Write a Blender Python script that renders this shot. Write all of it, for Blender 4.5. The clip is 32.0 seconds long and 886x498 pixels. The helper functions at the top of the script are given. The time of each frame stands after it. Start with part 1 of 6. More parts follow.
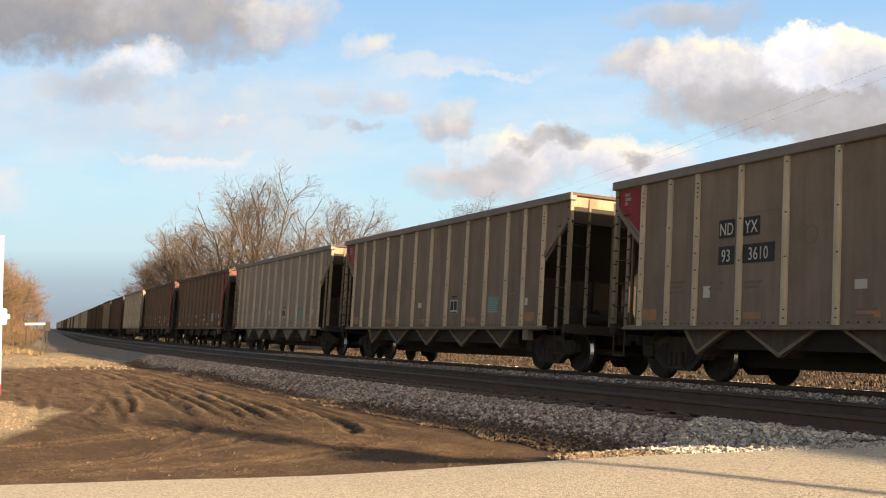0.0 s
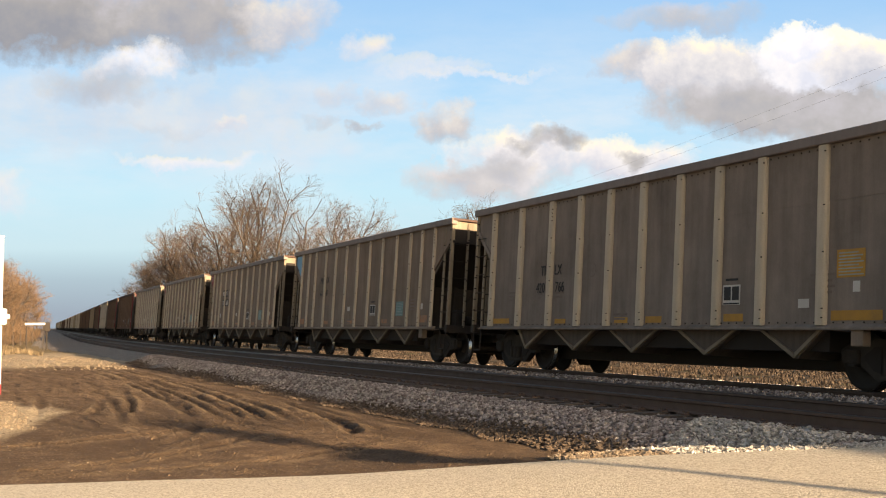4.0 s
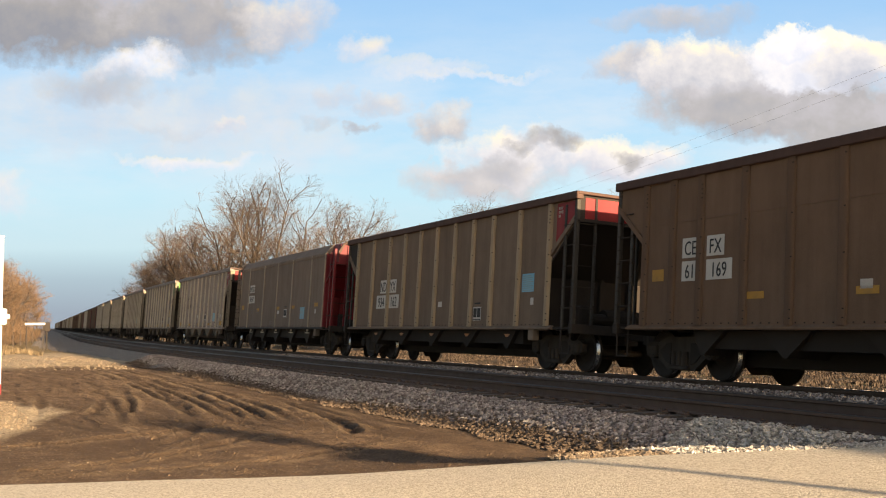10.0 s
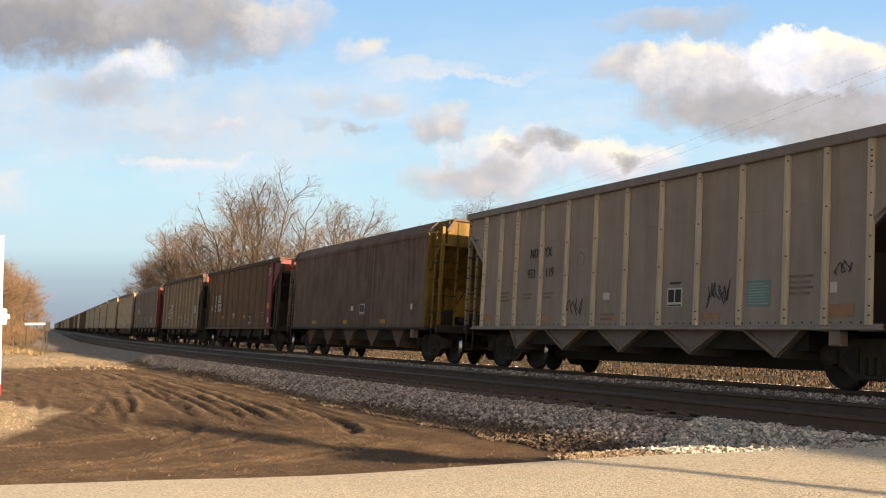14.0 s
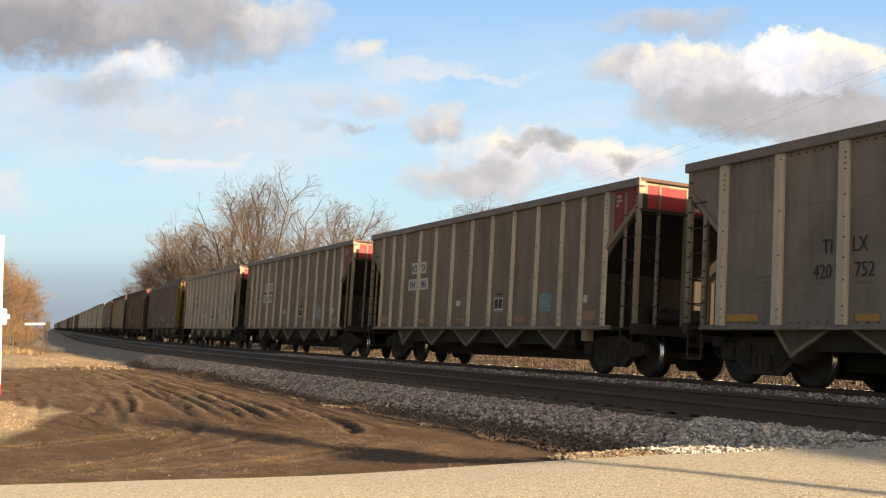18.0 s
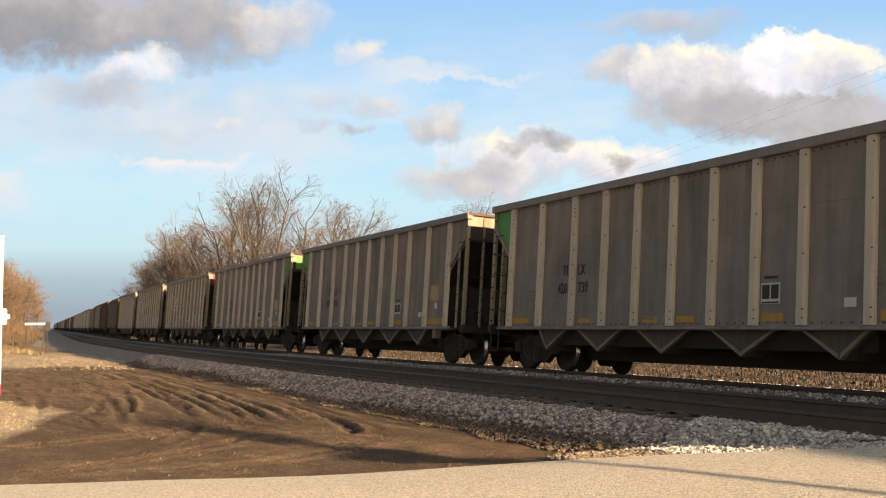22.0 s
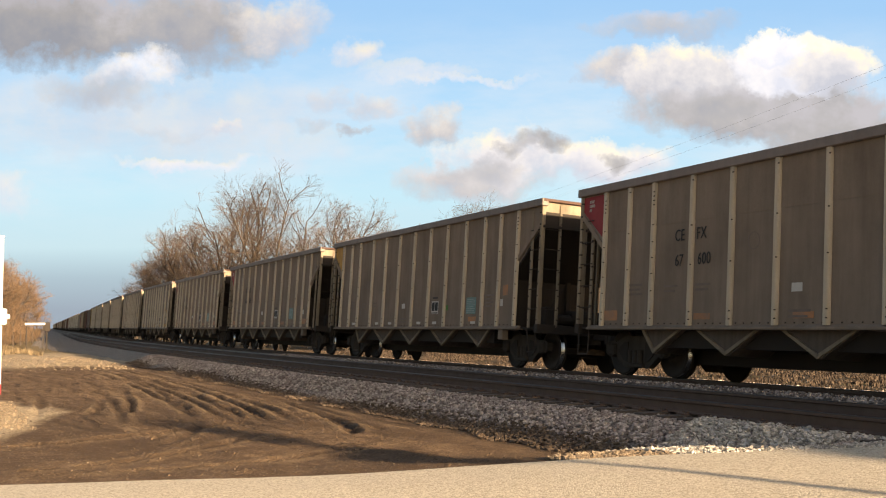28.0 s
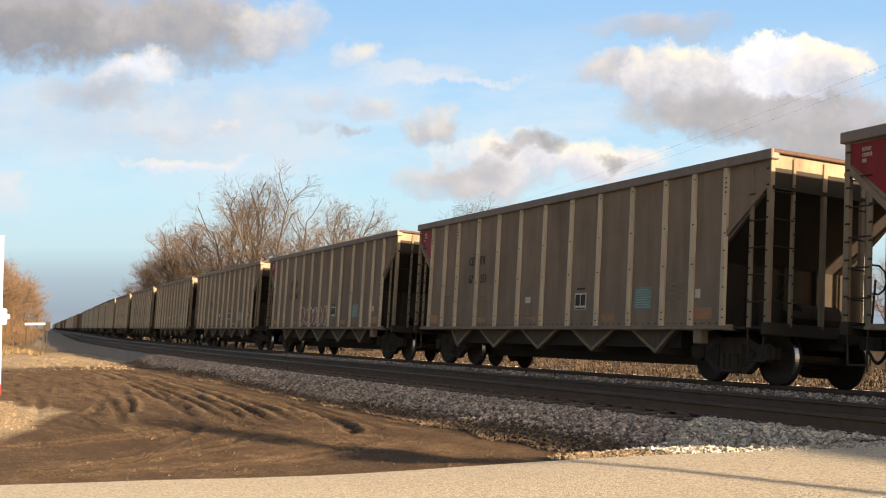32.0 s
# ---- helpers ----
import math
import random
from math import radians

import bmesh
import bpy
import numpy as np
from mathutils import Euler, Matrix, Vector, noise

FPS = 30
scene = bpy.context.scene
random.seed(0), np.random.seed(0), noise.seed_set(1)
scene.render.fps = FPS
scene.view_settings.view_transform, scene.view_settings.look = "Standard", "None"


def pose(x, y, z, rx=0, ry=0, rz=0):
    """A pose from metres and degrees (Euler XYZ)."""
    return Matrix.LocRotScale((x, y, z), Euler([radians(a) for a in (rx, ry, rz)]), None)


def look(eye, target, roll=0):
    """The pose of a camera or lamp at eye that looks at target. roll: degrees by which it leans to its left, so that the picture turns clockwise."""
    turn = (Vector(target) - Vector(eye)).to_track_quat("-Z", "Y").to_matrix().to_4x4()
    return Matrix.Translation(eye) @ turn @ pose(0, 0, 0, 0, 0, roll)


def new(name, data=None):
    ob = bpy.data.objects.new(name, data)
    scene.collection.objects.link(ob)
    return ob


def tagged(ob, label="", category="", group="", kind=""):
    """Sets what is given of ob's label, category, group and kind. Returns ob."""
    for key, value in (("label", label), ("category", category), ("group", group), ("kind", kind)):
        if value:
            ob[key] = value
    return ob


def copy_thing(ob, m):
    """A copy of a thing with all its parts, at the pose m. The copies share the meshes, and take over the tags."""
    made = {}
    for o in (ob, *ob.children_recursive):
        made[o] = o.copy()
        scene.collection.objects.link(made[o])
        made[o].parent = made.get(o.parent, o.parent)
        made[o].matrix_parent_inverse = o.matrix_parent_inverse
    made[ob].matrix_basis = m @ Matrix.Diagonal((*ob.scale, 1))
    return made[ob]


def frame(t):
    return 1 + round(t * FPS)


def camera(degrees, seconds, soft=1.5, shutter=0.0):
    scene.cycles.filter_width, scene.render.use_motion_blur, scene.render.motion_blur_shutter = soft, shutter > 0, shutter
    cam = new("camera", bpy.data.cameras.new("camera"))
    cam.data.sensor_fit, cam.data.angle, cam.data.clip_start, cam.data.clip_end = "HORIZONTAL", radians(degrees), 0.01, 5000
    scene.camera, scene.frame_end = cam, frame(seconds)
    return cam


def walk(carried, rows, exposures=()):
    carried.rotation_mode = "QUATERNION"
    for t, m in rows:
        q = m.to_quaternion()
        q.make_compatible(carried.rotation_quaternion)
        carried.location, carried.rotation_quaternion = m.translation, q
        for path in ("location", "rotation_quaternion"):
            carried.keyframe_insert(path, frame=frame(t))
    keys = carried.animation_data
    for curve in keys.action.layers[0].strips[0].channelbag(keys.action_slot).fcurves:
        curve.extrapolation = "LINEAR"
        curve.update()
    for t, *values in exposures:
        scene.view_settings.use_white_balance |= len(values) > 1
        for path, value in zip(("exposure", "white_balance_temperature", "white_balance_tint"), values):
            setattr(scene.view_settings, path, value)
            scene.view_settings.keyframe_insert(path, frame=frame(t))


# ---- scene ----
# ---------------------------------------------------------------- camera
EYE_Z = 1.03
YAW, PITCH, ROLL = 24.467, 4.0275, -0.293
cam = camera(44.118, 32.0, soft=1.15)
_f = Vector((math.sin(radians(YAW)) * math.cos(radians(PITCH)), math.cos(radians(YAW)) * math.cos(radians(PITCH)), math.sin(radians(PITCH))))
CAM_POSE = look((0, 0, EYE_Z), Vector((0, 0, EYE_Z)) + _f, ROLL)
EXPOSURE = 2.05
walk(cam, [(0.0, CAM_POSE), (32.0, CAM_POSE)], [(0.0, EXPOSURE, 6900, 13), (32.0, EXPOSURE, 6900, 13)])

# ---------------------------------------------------------------- light
SUN_AZ, SUN_EL = 166.6, 12.0
world = bpy.data.worlds.new("world")
scene.world = world
world.use_nodes = True
wn = world.node_tree.nodes
sky = wn.new("ShaderNodeTexSky")
sky.sky_type = "NISHITA"
sky.sun_disc = False
sky.dust_density, sky.ozone_density = 3.0, 0.6
sky.sun_elevation, sky.sun_rotation = radians(SUN_EL), radians(SUN_AZ)
wn["Background"].inputs[1].default_value = 0.0445
world.node_tree.links.new(sky.outputs[0], wn["Background"].inputs[0])
sun = new("sun", bpy.data.lights.new("sun", "SUN"))
sun.data.energy, sun.data.angle, sun.data.color = 4.25, radians(1.0), (1.0, 0.76, 0.48)
_e, _a = radians(SUN_EL), radians(SUN_AZ)
SUN_DIR = Vector((math.sin(_a) * math.cos(_e), math.cos(_a) * math.cos(_e), math.sin(_e)))
sun.matrix_world = look(SUN_DIR * 100, (0, 0, 0))

# ---------------------------------------------------------------- the track's line
BEND_START, BEND_LENGTH, BEND = 24.65, 100.0, 0.000783
TRAIN_X, NEAR_X = 13.80, 10.10
CANT = 4.0  # degrees by which the train leans into the curve


def bend(s):
    d = min(max(s - BEND_START, 0.0), BEND_LENGTH)
    return BEND * d * d / 2 + BEND * BEND_LENGTH * max(s - BEND_START - BEND_LENGTH, 0.0)


def bend_angle(s):
    return math.atan(BEND * min(max(s - BEND_START, 0.0), BEND_LENGTH))


def smooth(a, b, x):
    t = min(max((x - a) / (b - a), 0.0), 1.0)
    return t * t * (3 - 2 * t)


# ---------------------------------------------------------------- materials
def node_set(name):
    m = bpy.data.materials.new(name)
    m.use_nodes = True
    return m, m.node_tree.nodes, m.node_tree.links, m.node_tree.nodes["Principled BSDF"]


def noise_node(n, l, coords, scale, detail=4, rough=0.6, stretch=None):
    t = n.new("ShaderNodeTexNoise")
    t.inputs["Scale"].default_value, t.inputs["Detail"].default_value, t.inputs["Roughness"].default_value = scale, detail, rough
    if stretch:
        mp = n.new("ShaderNodeMapping")
        mp.inputs["Scale"].default_value = stretch
        l.new(coords, mp.inputs["Vector"])
        coords = mp.outputs[0]
    l.new(coords, t.inputs["Vector"])
    return t.outputs["Fac"]


def ramp(n, l, fac, stops):
    r = n.new("ShaderNodeValToRGB")
    e = r.color_ramp.elements
    while len(e) < len(stops):
        e.new(0.5)
    for k, (p, c) in zip(e, stops):
        k.position = p
        k.color = (*c, 1) if len(c) == 3 else c
    l.new(fac, r.inputs[0])
    return r.outputs[0]


def mixc(n, l, fac, a, b, mode="MIX"):
    m = n.new("ShaderNodeMix")
    m.data_type, m.blend_type = "RGBA", mode
    for sock, v in ((m.inputs[0], fac), (m.inputs[6], a), (m.inputs[7], b)):
        if isinstance(v, (int, float)):
            sock.default_value = v
        elif isinstance(v, tuple):
            sock.default_value = (*v, 1)
        else:
            l.new(v, sock)
    return m.outputs[2]


def mth(n, l, op, a, b=0.0, c=0.0, clamp=False):
    m = n.new("ShaderNodeMath")
    m.operation, m.use_clamp = op, clamp
    for sock, v in zip(m.inputs, (a, b, c)):
        if isinstance(v, (int, float)):
            sock.default_value = v
        else:
            l.new(v, sock)
    return m.outputs[0]


def bump_to(n, l, b, height, strength=0.3, dist=0.02):
    bp = n.new("ShaderNodeBump")
    bp.inputs["Strength"].default_value, bp.inputs["Distance"].default_value = strength, dist
    l.new(height, bp.inputs["Height"])
    l.new(bp.outputs[0], b.inputs["Normal"])


def painted(name, base, dirt, rough=0.55, metal=0.0, amount=0.6, spread=0.12, streak=True, gloss=0.4):
    """Weathered paint or bare sheet: fine grain, broad stains and streaks that run down."""
    m, n, l, b = node_set(name)
    co = n.new("ShaderNodeTexCoord").outputs["Object"]
    info = n.new("ShaderNodeObjectInfo")
    broad = noise_node(n, l, co, 0.9, 5, 0.65)
    run = noise_node(n, l, co, 5.0, 4, 0.6, (1, 1, 0.10) if streak else (1, 1, 1))
    fine = noise_node(n, l, co, 60, 3, 0.6)
    f = mth(n, l, "ADD", mth(n, l, "MULTIPLY", broad, 0.55), mth(n, l, "MULTIPLY", run, 0.45))
    f = mth(n, l, "MULTIPLY", mth(n, l, "SUBTRACT", f, 0.36), 3.2 * amount, clamp=True)
    c = mixc(n, l, f, base, dirt)
    v = mth(n, l, "MULTIPLY_ADD", info.outputs["Random"], spread, 1.0 - spread / 2)
    g = mth(n, l, "MULTIPLY_ADD", fine, 0.35, 0.82)
    hsv = n.new("ShaderNodeHueSaturation")
    l.new(c, hsv.inputs["Color"])
    l.new(mth(n, l, "MULTIPLY", v, g), hsv.inputs["Value"])
    l.new(hsv.outputs[0], b.inputs["Base Color"])
    l.new(mth(n, l, "MULTIPLY_ADD", run, 0.3, rough - 0.15), b.inputs["Roughness"])
    b.inputs["Metallic"].default_value = metal
    b.inputs["Specular IOR Level"].default_value = gloss
    bump_to(n, l, b, mth(n, l, "ADD", broad, mth(n, l, "MULTIPLY", fine, 0.15)), 0.25, 0.02)
    return m


def plain(name, col, rough=0.7, metal=0.0, scale=30, vary=0.3, bump=0.15):
    m, n, l, b = node_set(name)
    co = n.new("ShaderNodeTexCoord").outputs["Object"]
    f = noise_node(n, l, co, scale, 4)
    g = noise_node(n, l, co, scale * 0.07, 3)
    dark = tuple(c * (1 - vary) for c in col)
    lite = tuple(min(1.0, c * (1 + vary)) for c in col)
    mixf = mth(n, l, "ADD", mth(n, l, "MULTIPLY", f, 0.5), mth(n, l, "MULTIPLY", g, 0.5))
    l.new(ramp(n, l, mixf, [(0.3, dark), (0.7, lite)]), b.inputs["Base Color"])
    b.inputs["Roughness"].default_value, b.inputs["Metallic"].default_value = rough, metal
    if bump:
        bump_to(n, l, b, f, bump, 0.01)
    return m


SHEET = painted("weathered_sheet", (0.262, 0.211, 0.169), (0.138, 0.110, 0.088), 0.85, 0.0, 0.7, gloss=0.08)
SHEET_LIGHT = painted("pale_sheet", (0.342, 0.290, 0.254), (0.200, 0.168, 0.147), 0.8, 0.0, 0.65, gloss=0.1)
SHEET_WIDE = painted("grey_streaked_sheet", (0.270, 0.230, 0.200), (0.135, 0.114, 0.098), 0.8, 0.0, 0.85, gloss=0.1)
SHEET_TAN = painted("tan_sheet", (0.222, 0.170, 0.130), (0.120, 0.091, 0.071), 0.85, gloss=0.08)
SHEET_HOOD = painted("dusty_hood_sheet", (0.235, 0.190, 0.155), (0.14, 0.110, 0.090), 0.85, gloss=0.08)
SHEET_BROWN = painted("brown_sheet", (0.190, 0.126, 0.088), (0.104, 0.069, 0.049), 0.85, gloss=0.08)
SHEET_DARK = painted("sooty_sheet", (0.205, 0.150, 0.122), (0.096, 0.068, 0.057), 0.85, amount=1.0, gloss=0.08)
# Ribs paler than the sheets: sky glow on their flanks is in the colour.
RIB = painted("rib_sheet", (0.53, 0.465, 0.365), (0.32, 0.272, 0.21), 0.6, 0.0, 0.7, gloss=0.25)
# Cream steel with grime, darkened further: shade between cars put into the colour.
POST = painted("shaded_grimy_post", (0.27, 0.225, 0.168), (0.12, 0.098, 0.075), 0.75, 0.0, 0.8, gloss=0.15)
# Brightened likewise, as if the whole rib took the flank's skylight.
RIB_TAN = painted("tan_rib", (0.37, 0.295, 0.205), (0.19, 0.147, 0.103), 0.7, gloss=0.2)
RIB_HOOD = painted("hood_rib", (0.31, 0.265, 0.205), (0.18, 0.15, 0.115), 0.6)
RIB_BROWN = painted("brown_rib", (0.150, 0.099, 0.070), (0.092, 0.061, 0.044), 0.85, gloss=0.1)
CHORD = painted("top_chord_paint", (0.21, 0.175, 0.16), (0.12, 0.098, 0.09), 0.65)
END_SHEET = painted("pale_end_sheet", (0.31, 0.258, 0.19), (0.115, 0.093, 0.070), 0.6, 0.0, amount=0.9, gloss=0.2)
# Tan-grey plate made near black: shade of the car gap is in the colour.
BULKHEAD = painted("shaded_bulkhead", (0.046, 0.038, 0.032), (0.024, 0.020, 0.017), 0.85, amount=0.7, gloss=0.1)
POCKET = painted("sooty_pocket", (0.135, 0.112, 0.096), (0.060, 0.050, 0.043), 0.85, amount=0.9, gloss=0.1)
CHORD_BROWN = painted("brown_chord_paint", (0.092, 0.055, 0.046), (0.055, 0.036, 0.030), 0.75, gloss=0.2)
SOOT = painted("sooty_steel", (0.045, 0.041, 0.037), (0.02, 0.018, 0.0165), 0.75, amount=0.8)
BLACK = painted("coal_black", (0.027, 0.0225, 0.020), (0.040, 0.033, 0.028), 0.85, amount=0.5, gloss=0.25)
IRON = painted("truck_iron", (0.024, 0.0198, 0.0175), (0.046, 0.035, 0.028), 0.8, amount=0.7, gloss=0.3)
FRAME = painted("dusty_truck_frame", (0.062, 0.052, 0.044), (0.030, 0.025, 0.021), 0.85, amount=0.8, gloss=0.15)
TREAD = plain("polished_tread", (0.55, 0.54, 0.52), 0.25, 1.0, 40, 0.15, 0.0)
RED = painted("red_paint", (0.25, 0.012, 0.018), (0.11, 0.012, 0.014), 0.55, amount=0.5, gloss=0.25)
REDEND = painted("red_end_paint", (0.175, 0.014, 0.021), (0.060, 0.011, 0.013), 0.55, amount=0.6, gloss=0.25)
GREEN = painted("green_paint", (0.045, 0.24, 0.02), (0.035, 0.11, 0.018), 0.55, amount=0.4)
BLUE = painted("blue_paint", (0.10, 0.30, 0.50), (0.08, 0.16, 0.24), 0.5, amount=0.3)
YELLOW = painted("yellow_paint", (0.235, 0.145, 0.027), (0.085, 0.058, 0.020), 0.7, amount=1.2, gloss=0.15)
ORANGE = painted("orange_patch", (0.47, 0.19, 0.06), (0.23, 0.165, 0.125), 0.6, amount=1.25, streak=False)
YPATCH = painted("yellow_patch", (0.50, 0.26, 0.03), (0.26, 0.16, 0.06), 0.7, amount=0.9, streak=False)
TEAL = painted("teal_patch", (0.09, 0.24, 0.235), (0.19, 0.185, 0.165), 0.6, amount=1.0, streak=False)
TEAL_TEXT = painted("faded_pale_print", (0.30, 0.36, 0.35), (0.15, 0.22, 0.215), 0.6, amount=0.8, streak=False)
SKYBLUE = painted("light_blue_patch", (0.16, 0.42, 0.58), (0.14, 0.30, 0.40), 0.6, amount=0.4, streak=False)
WHITE = painted("white_stencil", (0.55, 0.535, 0.50), (0.36, 0.34, 0.31), 0.6, amount=0.4)
INK = plain("black_stencil", (0.018, 0.018, 0.02), 0.7, 0, 30, 0.3, 0)
FADED = painted("faded_stencil", (0.13, 0.105, 0.092), (0.22, 0.175, 0.15), 0.7, amount=0.9)
# ---------------------------------------------------------------- mesh helpers
def mesh_of(name, bm, mat):
    bmesh.ops.recalc_face_normals(bm, faces=bm.faces)
    me = bpy.data.meshes.new(name)
    bm.to_mesh(me)
    bm.free()
    for m in (mat if isinstance(mat, (list, tuple)) else [mat]):
        me.materials.append(m)
    return me


def part(name, bm, mat, parent=None, label="", at=None):
    me = bm if isinstance(bm, bpy.types.Mesh) else mesh_of(name, bm, mat)
    ob = new(name, me)
    if parent is not None:
        ob.parent = parent
    if at is not None:
        ob.matrix_basis = at
    if label:
        tagged(ob, label)
    return ob


def box(bm, x0, x1, y0, y1, z0, z1, bevel=0.0, slot=0):
    vs = [bm.verts.new((x, y, z)) for x in (x0, x1) for y in (y0, y1) for z in (z0, z1)]
    fs = [bm.faces.new([vs[i] for i in q]) for q in ((0, 1, 3, 2), (4, 6, 7, 5), (0, 4, 5, 1), (2, 3, 7, 6), (0, 2, 6, 4), (1, 5, 7, 3))]
    for f in fs:
        f.material_index = slot
    if bevel:
        bmesh.ops.bevel(bm, geom=list({e for f in fs for e in f.edges}), offset=bevel, segments=1, affect="EDGES")


def prism(bm, pts, axis, a, b, slot=0):
    """A flat outline, pushed along an axis from a to b. pts: for axis x (y, z); for axis y (x, z); for axis z (x, y)."""
    def at(p, w):
        return {"x": (w, p[0], p[1]), "y": (p[0], w, p[1]), "z": (p[0], p[1], w)}[axis]
    lo = [bm.verts.new(at(p, a)) for p in pts]
    hi = [bm.verts.new(at(p, b)) for p in pts]
    fs = [bm.faces.new(lo), bm.faces.new(hi[::-1])]
    for i in range(len(pts)):
        j = (i + 1) % len(pts)
        fs.append(bm.faces.new((lo[i], hi[i], hi[j], lo[j])))
    for f in fs:
        f.material_index = slot


def rod(bm, p, q, r, sides=6, r2=None, slot=0):
    p, q = Vector(p), Vector(q)
    r2 = r if r2 is None else r2
    d = (q - p).normalized()
    u = d.orthogonal().normalized()
    w = d.cross(u)
    rings = []
    for c, rr in ((p, r), (q, r2)):
        rings.append([bm.verts.new(c + (u * math.cos(2 * math.pi * i / sides) + w * math.sin(2 * math.pi * i / sides)) * rr) for i in range(sides)])
    fs = [bm.faces.new(rings[0][::-1]), bm.faces.new(rings[1])]
    for i in range(sides):
        j = (i + 1) % sides
        fs.append(bm.faces.new((rings[0][i], rings[0][j], rings[1][j], rings[1][i])))
    for f in fs:
        f.material_index = slot


def lathe_x(bm, profile, sides=28, slots=None):
    """Turn a profile of (x, radius) about the x axis."""
    rings = []
    for x, r in profile:
        rings.append([bm.verts.new((x, r * math.cos(2 * math.pi * i / sides), r * math.sin(2 * math.pi * i / sides))) for i in range(sides)])
    for k in range(len(rings) - 1):
        for i in range(sides):
            j = (i + 1) % sides
            f = bm.faces.new((rings[k][i], rings[k][j], rings[k + 1][j], rings[k + 1][i]))
            f.material_index = slots[k] if slots else 0
            f.smooth = True
    bm.faces.new(rings[0][::-1])
    bm.faces.new(rings[-1])


def B():
    return bmesh.new()


# ---------------------------------------------------------------- hopper cars
# Car space: x across (negative: the side that faces the road), y along the track, z up from the rail's top.
CAR_L, HALF_W = 14.62, 1.60
PITCH_L = 16.18
TOP_Z, SILL_Z = 3.90, 0.94
RIBS_13 = (1.00, 1.86, 2.67, 3.85, 4.95, 6.07, 7.20, 8.35, 9.47, 10.63, 11.72, 12.58, 13.46)
RIBS_11 = (1.01, 2.40, 3.80, 5.00, 6.14, 7.29, 8.46, 9.57, 10.68, 12.06, 13.46)
RIBS_7 = (1.02, 2.48, 5.05, 7.25, 9.43, 11.95, 13.60)


def yu(u):
    """Along the car: u metres from the end that leads."""
    return CAR_L / 2 - u


MESH = {}


def shared(key, make, mat):
    if key not in MESH:
        bm = B()
        make(bm)
        MESH[key] = mesh_of(key[0] if isinstance(key, tuple) else key, bm, mat)
    return MESH[key]


def make_wheelset(bm):
    prof = []
    for sgn in (-1, 1):
        p = [(0.62, 0.08), (0.66, 0.16), (0.70, 0.17), (0.705, 0.36), (0.685, 0.43), (0.685, 0.485), (0.715, 0.485), (0.73, 0.462), (0.815, 0.453), (0.82, 0.40), (0.79, 0.36), (0.76, 0.19), (0.86, 0.17), (0.87, 0.09)]
        s = [0, 0, 0, 0, 0, 0, 0, 1, 0, 0, 0, 0, 0]
        lathe_x(bm, [(sgn * x, r) for x, r in p], 30, s)
    rod(bm, (-1.08, 0, 0), (1.08, 0, 0), 0.075, 10)
    # bolts on the bearing caps show the turning
    for sgn in (-1, 1):
        rod(bm, (sgn * 1.0, 0, 0), (sgn * 1.11, 0, 0), 0.105, 10)
        for k in range(3):
            a = k * 2.0944
            rod(bm, (sgn * 1.1, 0.06 * math.cos(a), 0.06 * math.sin(a)), (sgn * 1.13, 0.06 * math.cos(a), 0.06 * math.sin(a)), 0.018, 6)


def make_side_frame(bm):
    out = [(-1.12, 0.60), (-0.98, 0.68), (-0.72, 0.66), (-0.42, 0.78), (0.42, 0.78), (0.72, 0.66), (0.98, 0.68), (1.12, 0.60), (1.10, 0.42), (0.96, 0.36), (0.74, 0.40), (0.40, 0.15), (-0.40, 0.15), (-0.74, 0.40), (-0.96, 0.36), (-1.10, 0.42)]
    prism(bm, out, "x", -0.07, 0.07)
    for s in (-1, 1):
        prism(bm, [(s * 0.30, 0.66), (s * 0.42, 0.66), (s * 0.66, 0.50), (s * 0.44, 0.30), (s * 0.30, 0.26)], "x", -0.09, -0.072, 1)
        box(bm, -0.12, 0.08, s * 0.87 - 0.15, s * 0.87 + 0.15, 0.38, 0.62, 0.03)
    for y in (-0.16, 0.0, 0.16):
        rod(bm, (-0.10, y, 0.24), (-0.10, y, 0.50), 0.065, 8)
    box(bm, -0.14, 0.05, -0.28, 0.28, 0.16, 0.24, 0.02)


def make_bolster(bm):
    box(bm, -1.05, 1.05, -0.2, 0.2, 0.48, 0.72, 0.04)
    box(bm, -0.25, 0.25, -0.25, 0.25, 0.70, 0.86, 0.02)
    rod(bm, (-0.75, -0.5, 0.36), (0.75, -0.5, 0.36), 0.05, 8)
    rod(bm, (-0.75, 0.5, 0.36), (0.75, 0.5, 0.36), 0.05, 8)
    for x in (-0.62, 0.62):
        box(bm, x - 0.1, x + 0.1, -0.20, 0.20, 0.72, 0.86)


def make_coupler(bm):
    box(bm, -0.09, 0.09, -0.05, 0.62, 0.78, 0.94, 0.02)
    prism(bm, [(-0.17, 0.55), (0.16, 0.55), (0.20, 0.72), (0.10, 0.80), (0.02, 0.70), (-0.10, 0.72), (-0.20, 0.82), (-0.24, 0.66)], "z", 0.70, 1.0)
    for i in range(6):
        a, b2 = i / 6, (i + 1) / 6
        rod(bm, (-0.45 + 0.2 * a, 0.1 + 0.6 * a, 0.80 - 0.30 * math.sin(a * 2.6)), (-0.45 + 0.2 * b2, 0.1 + 0.6 * b2, 0.80 - 0.30 * math.sin(b2 * 2.6)), 0.022, 6)


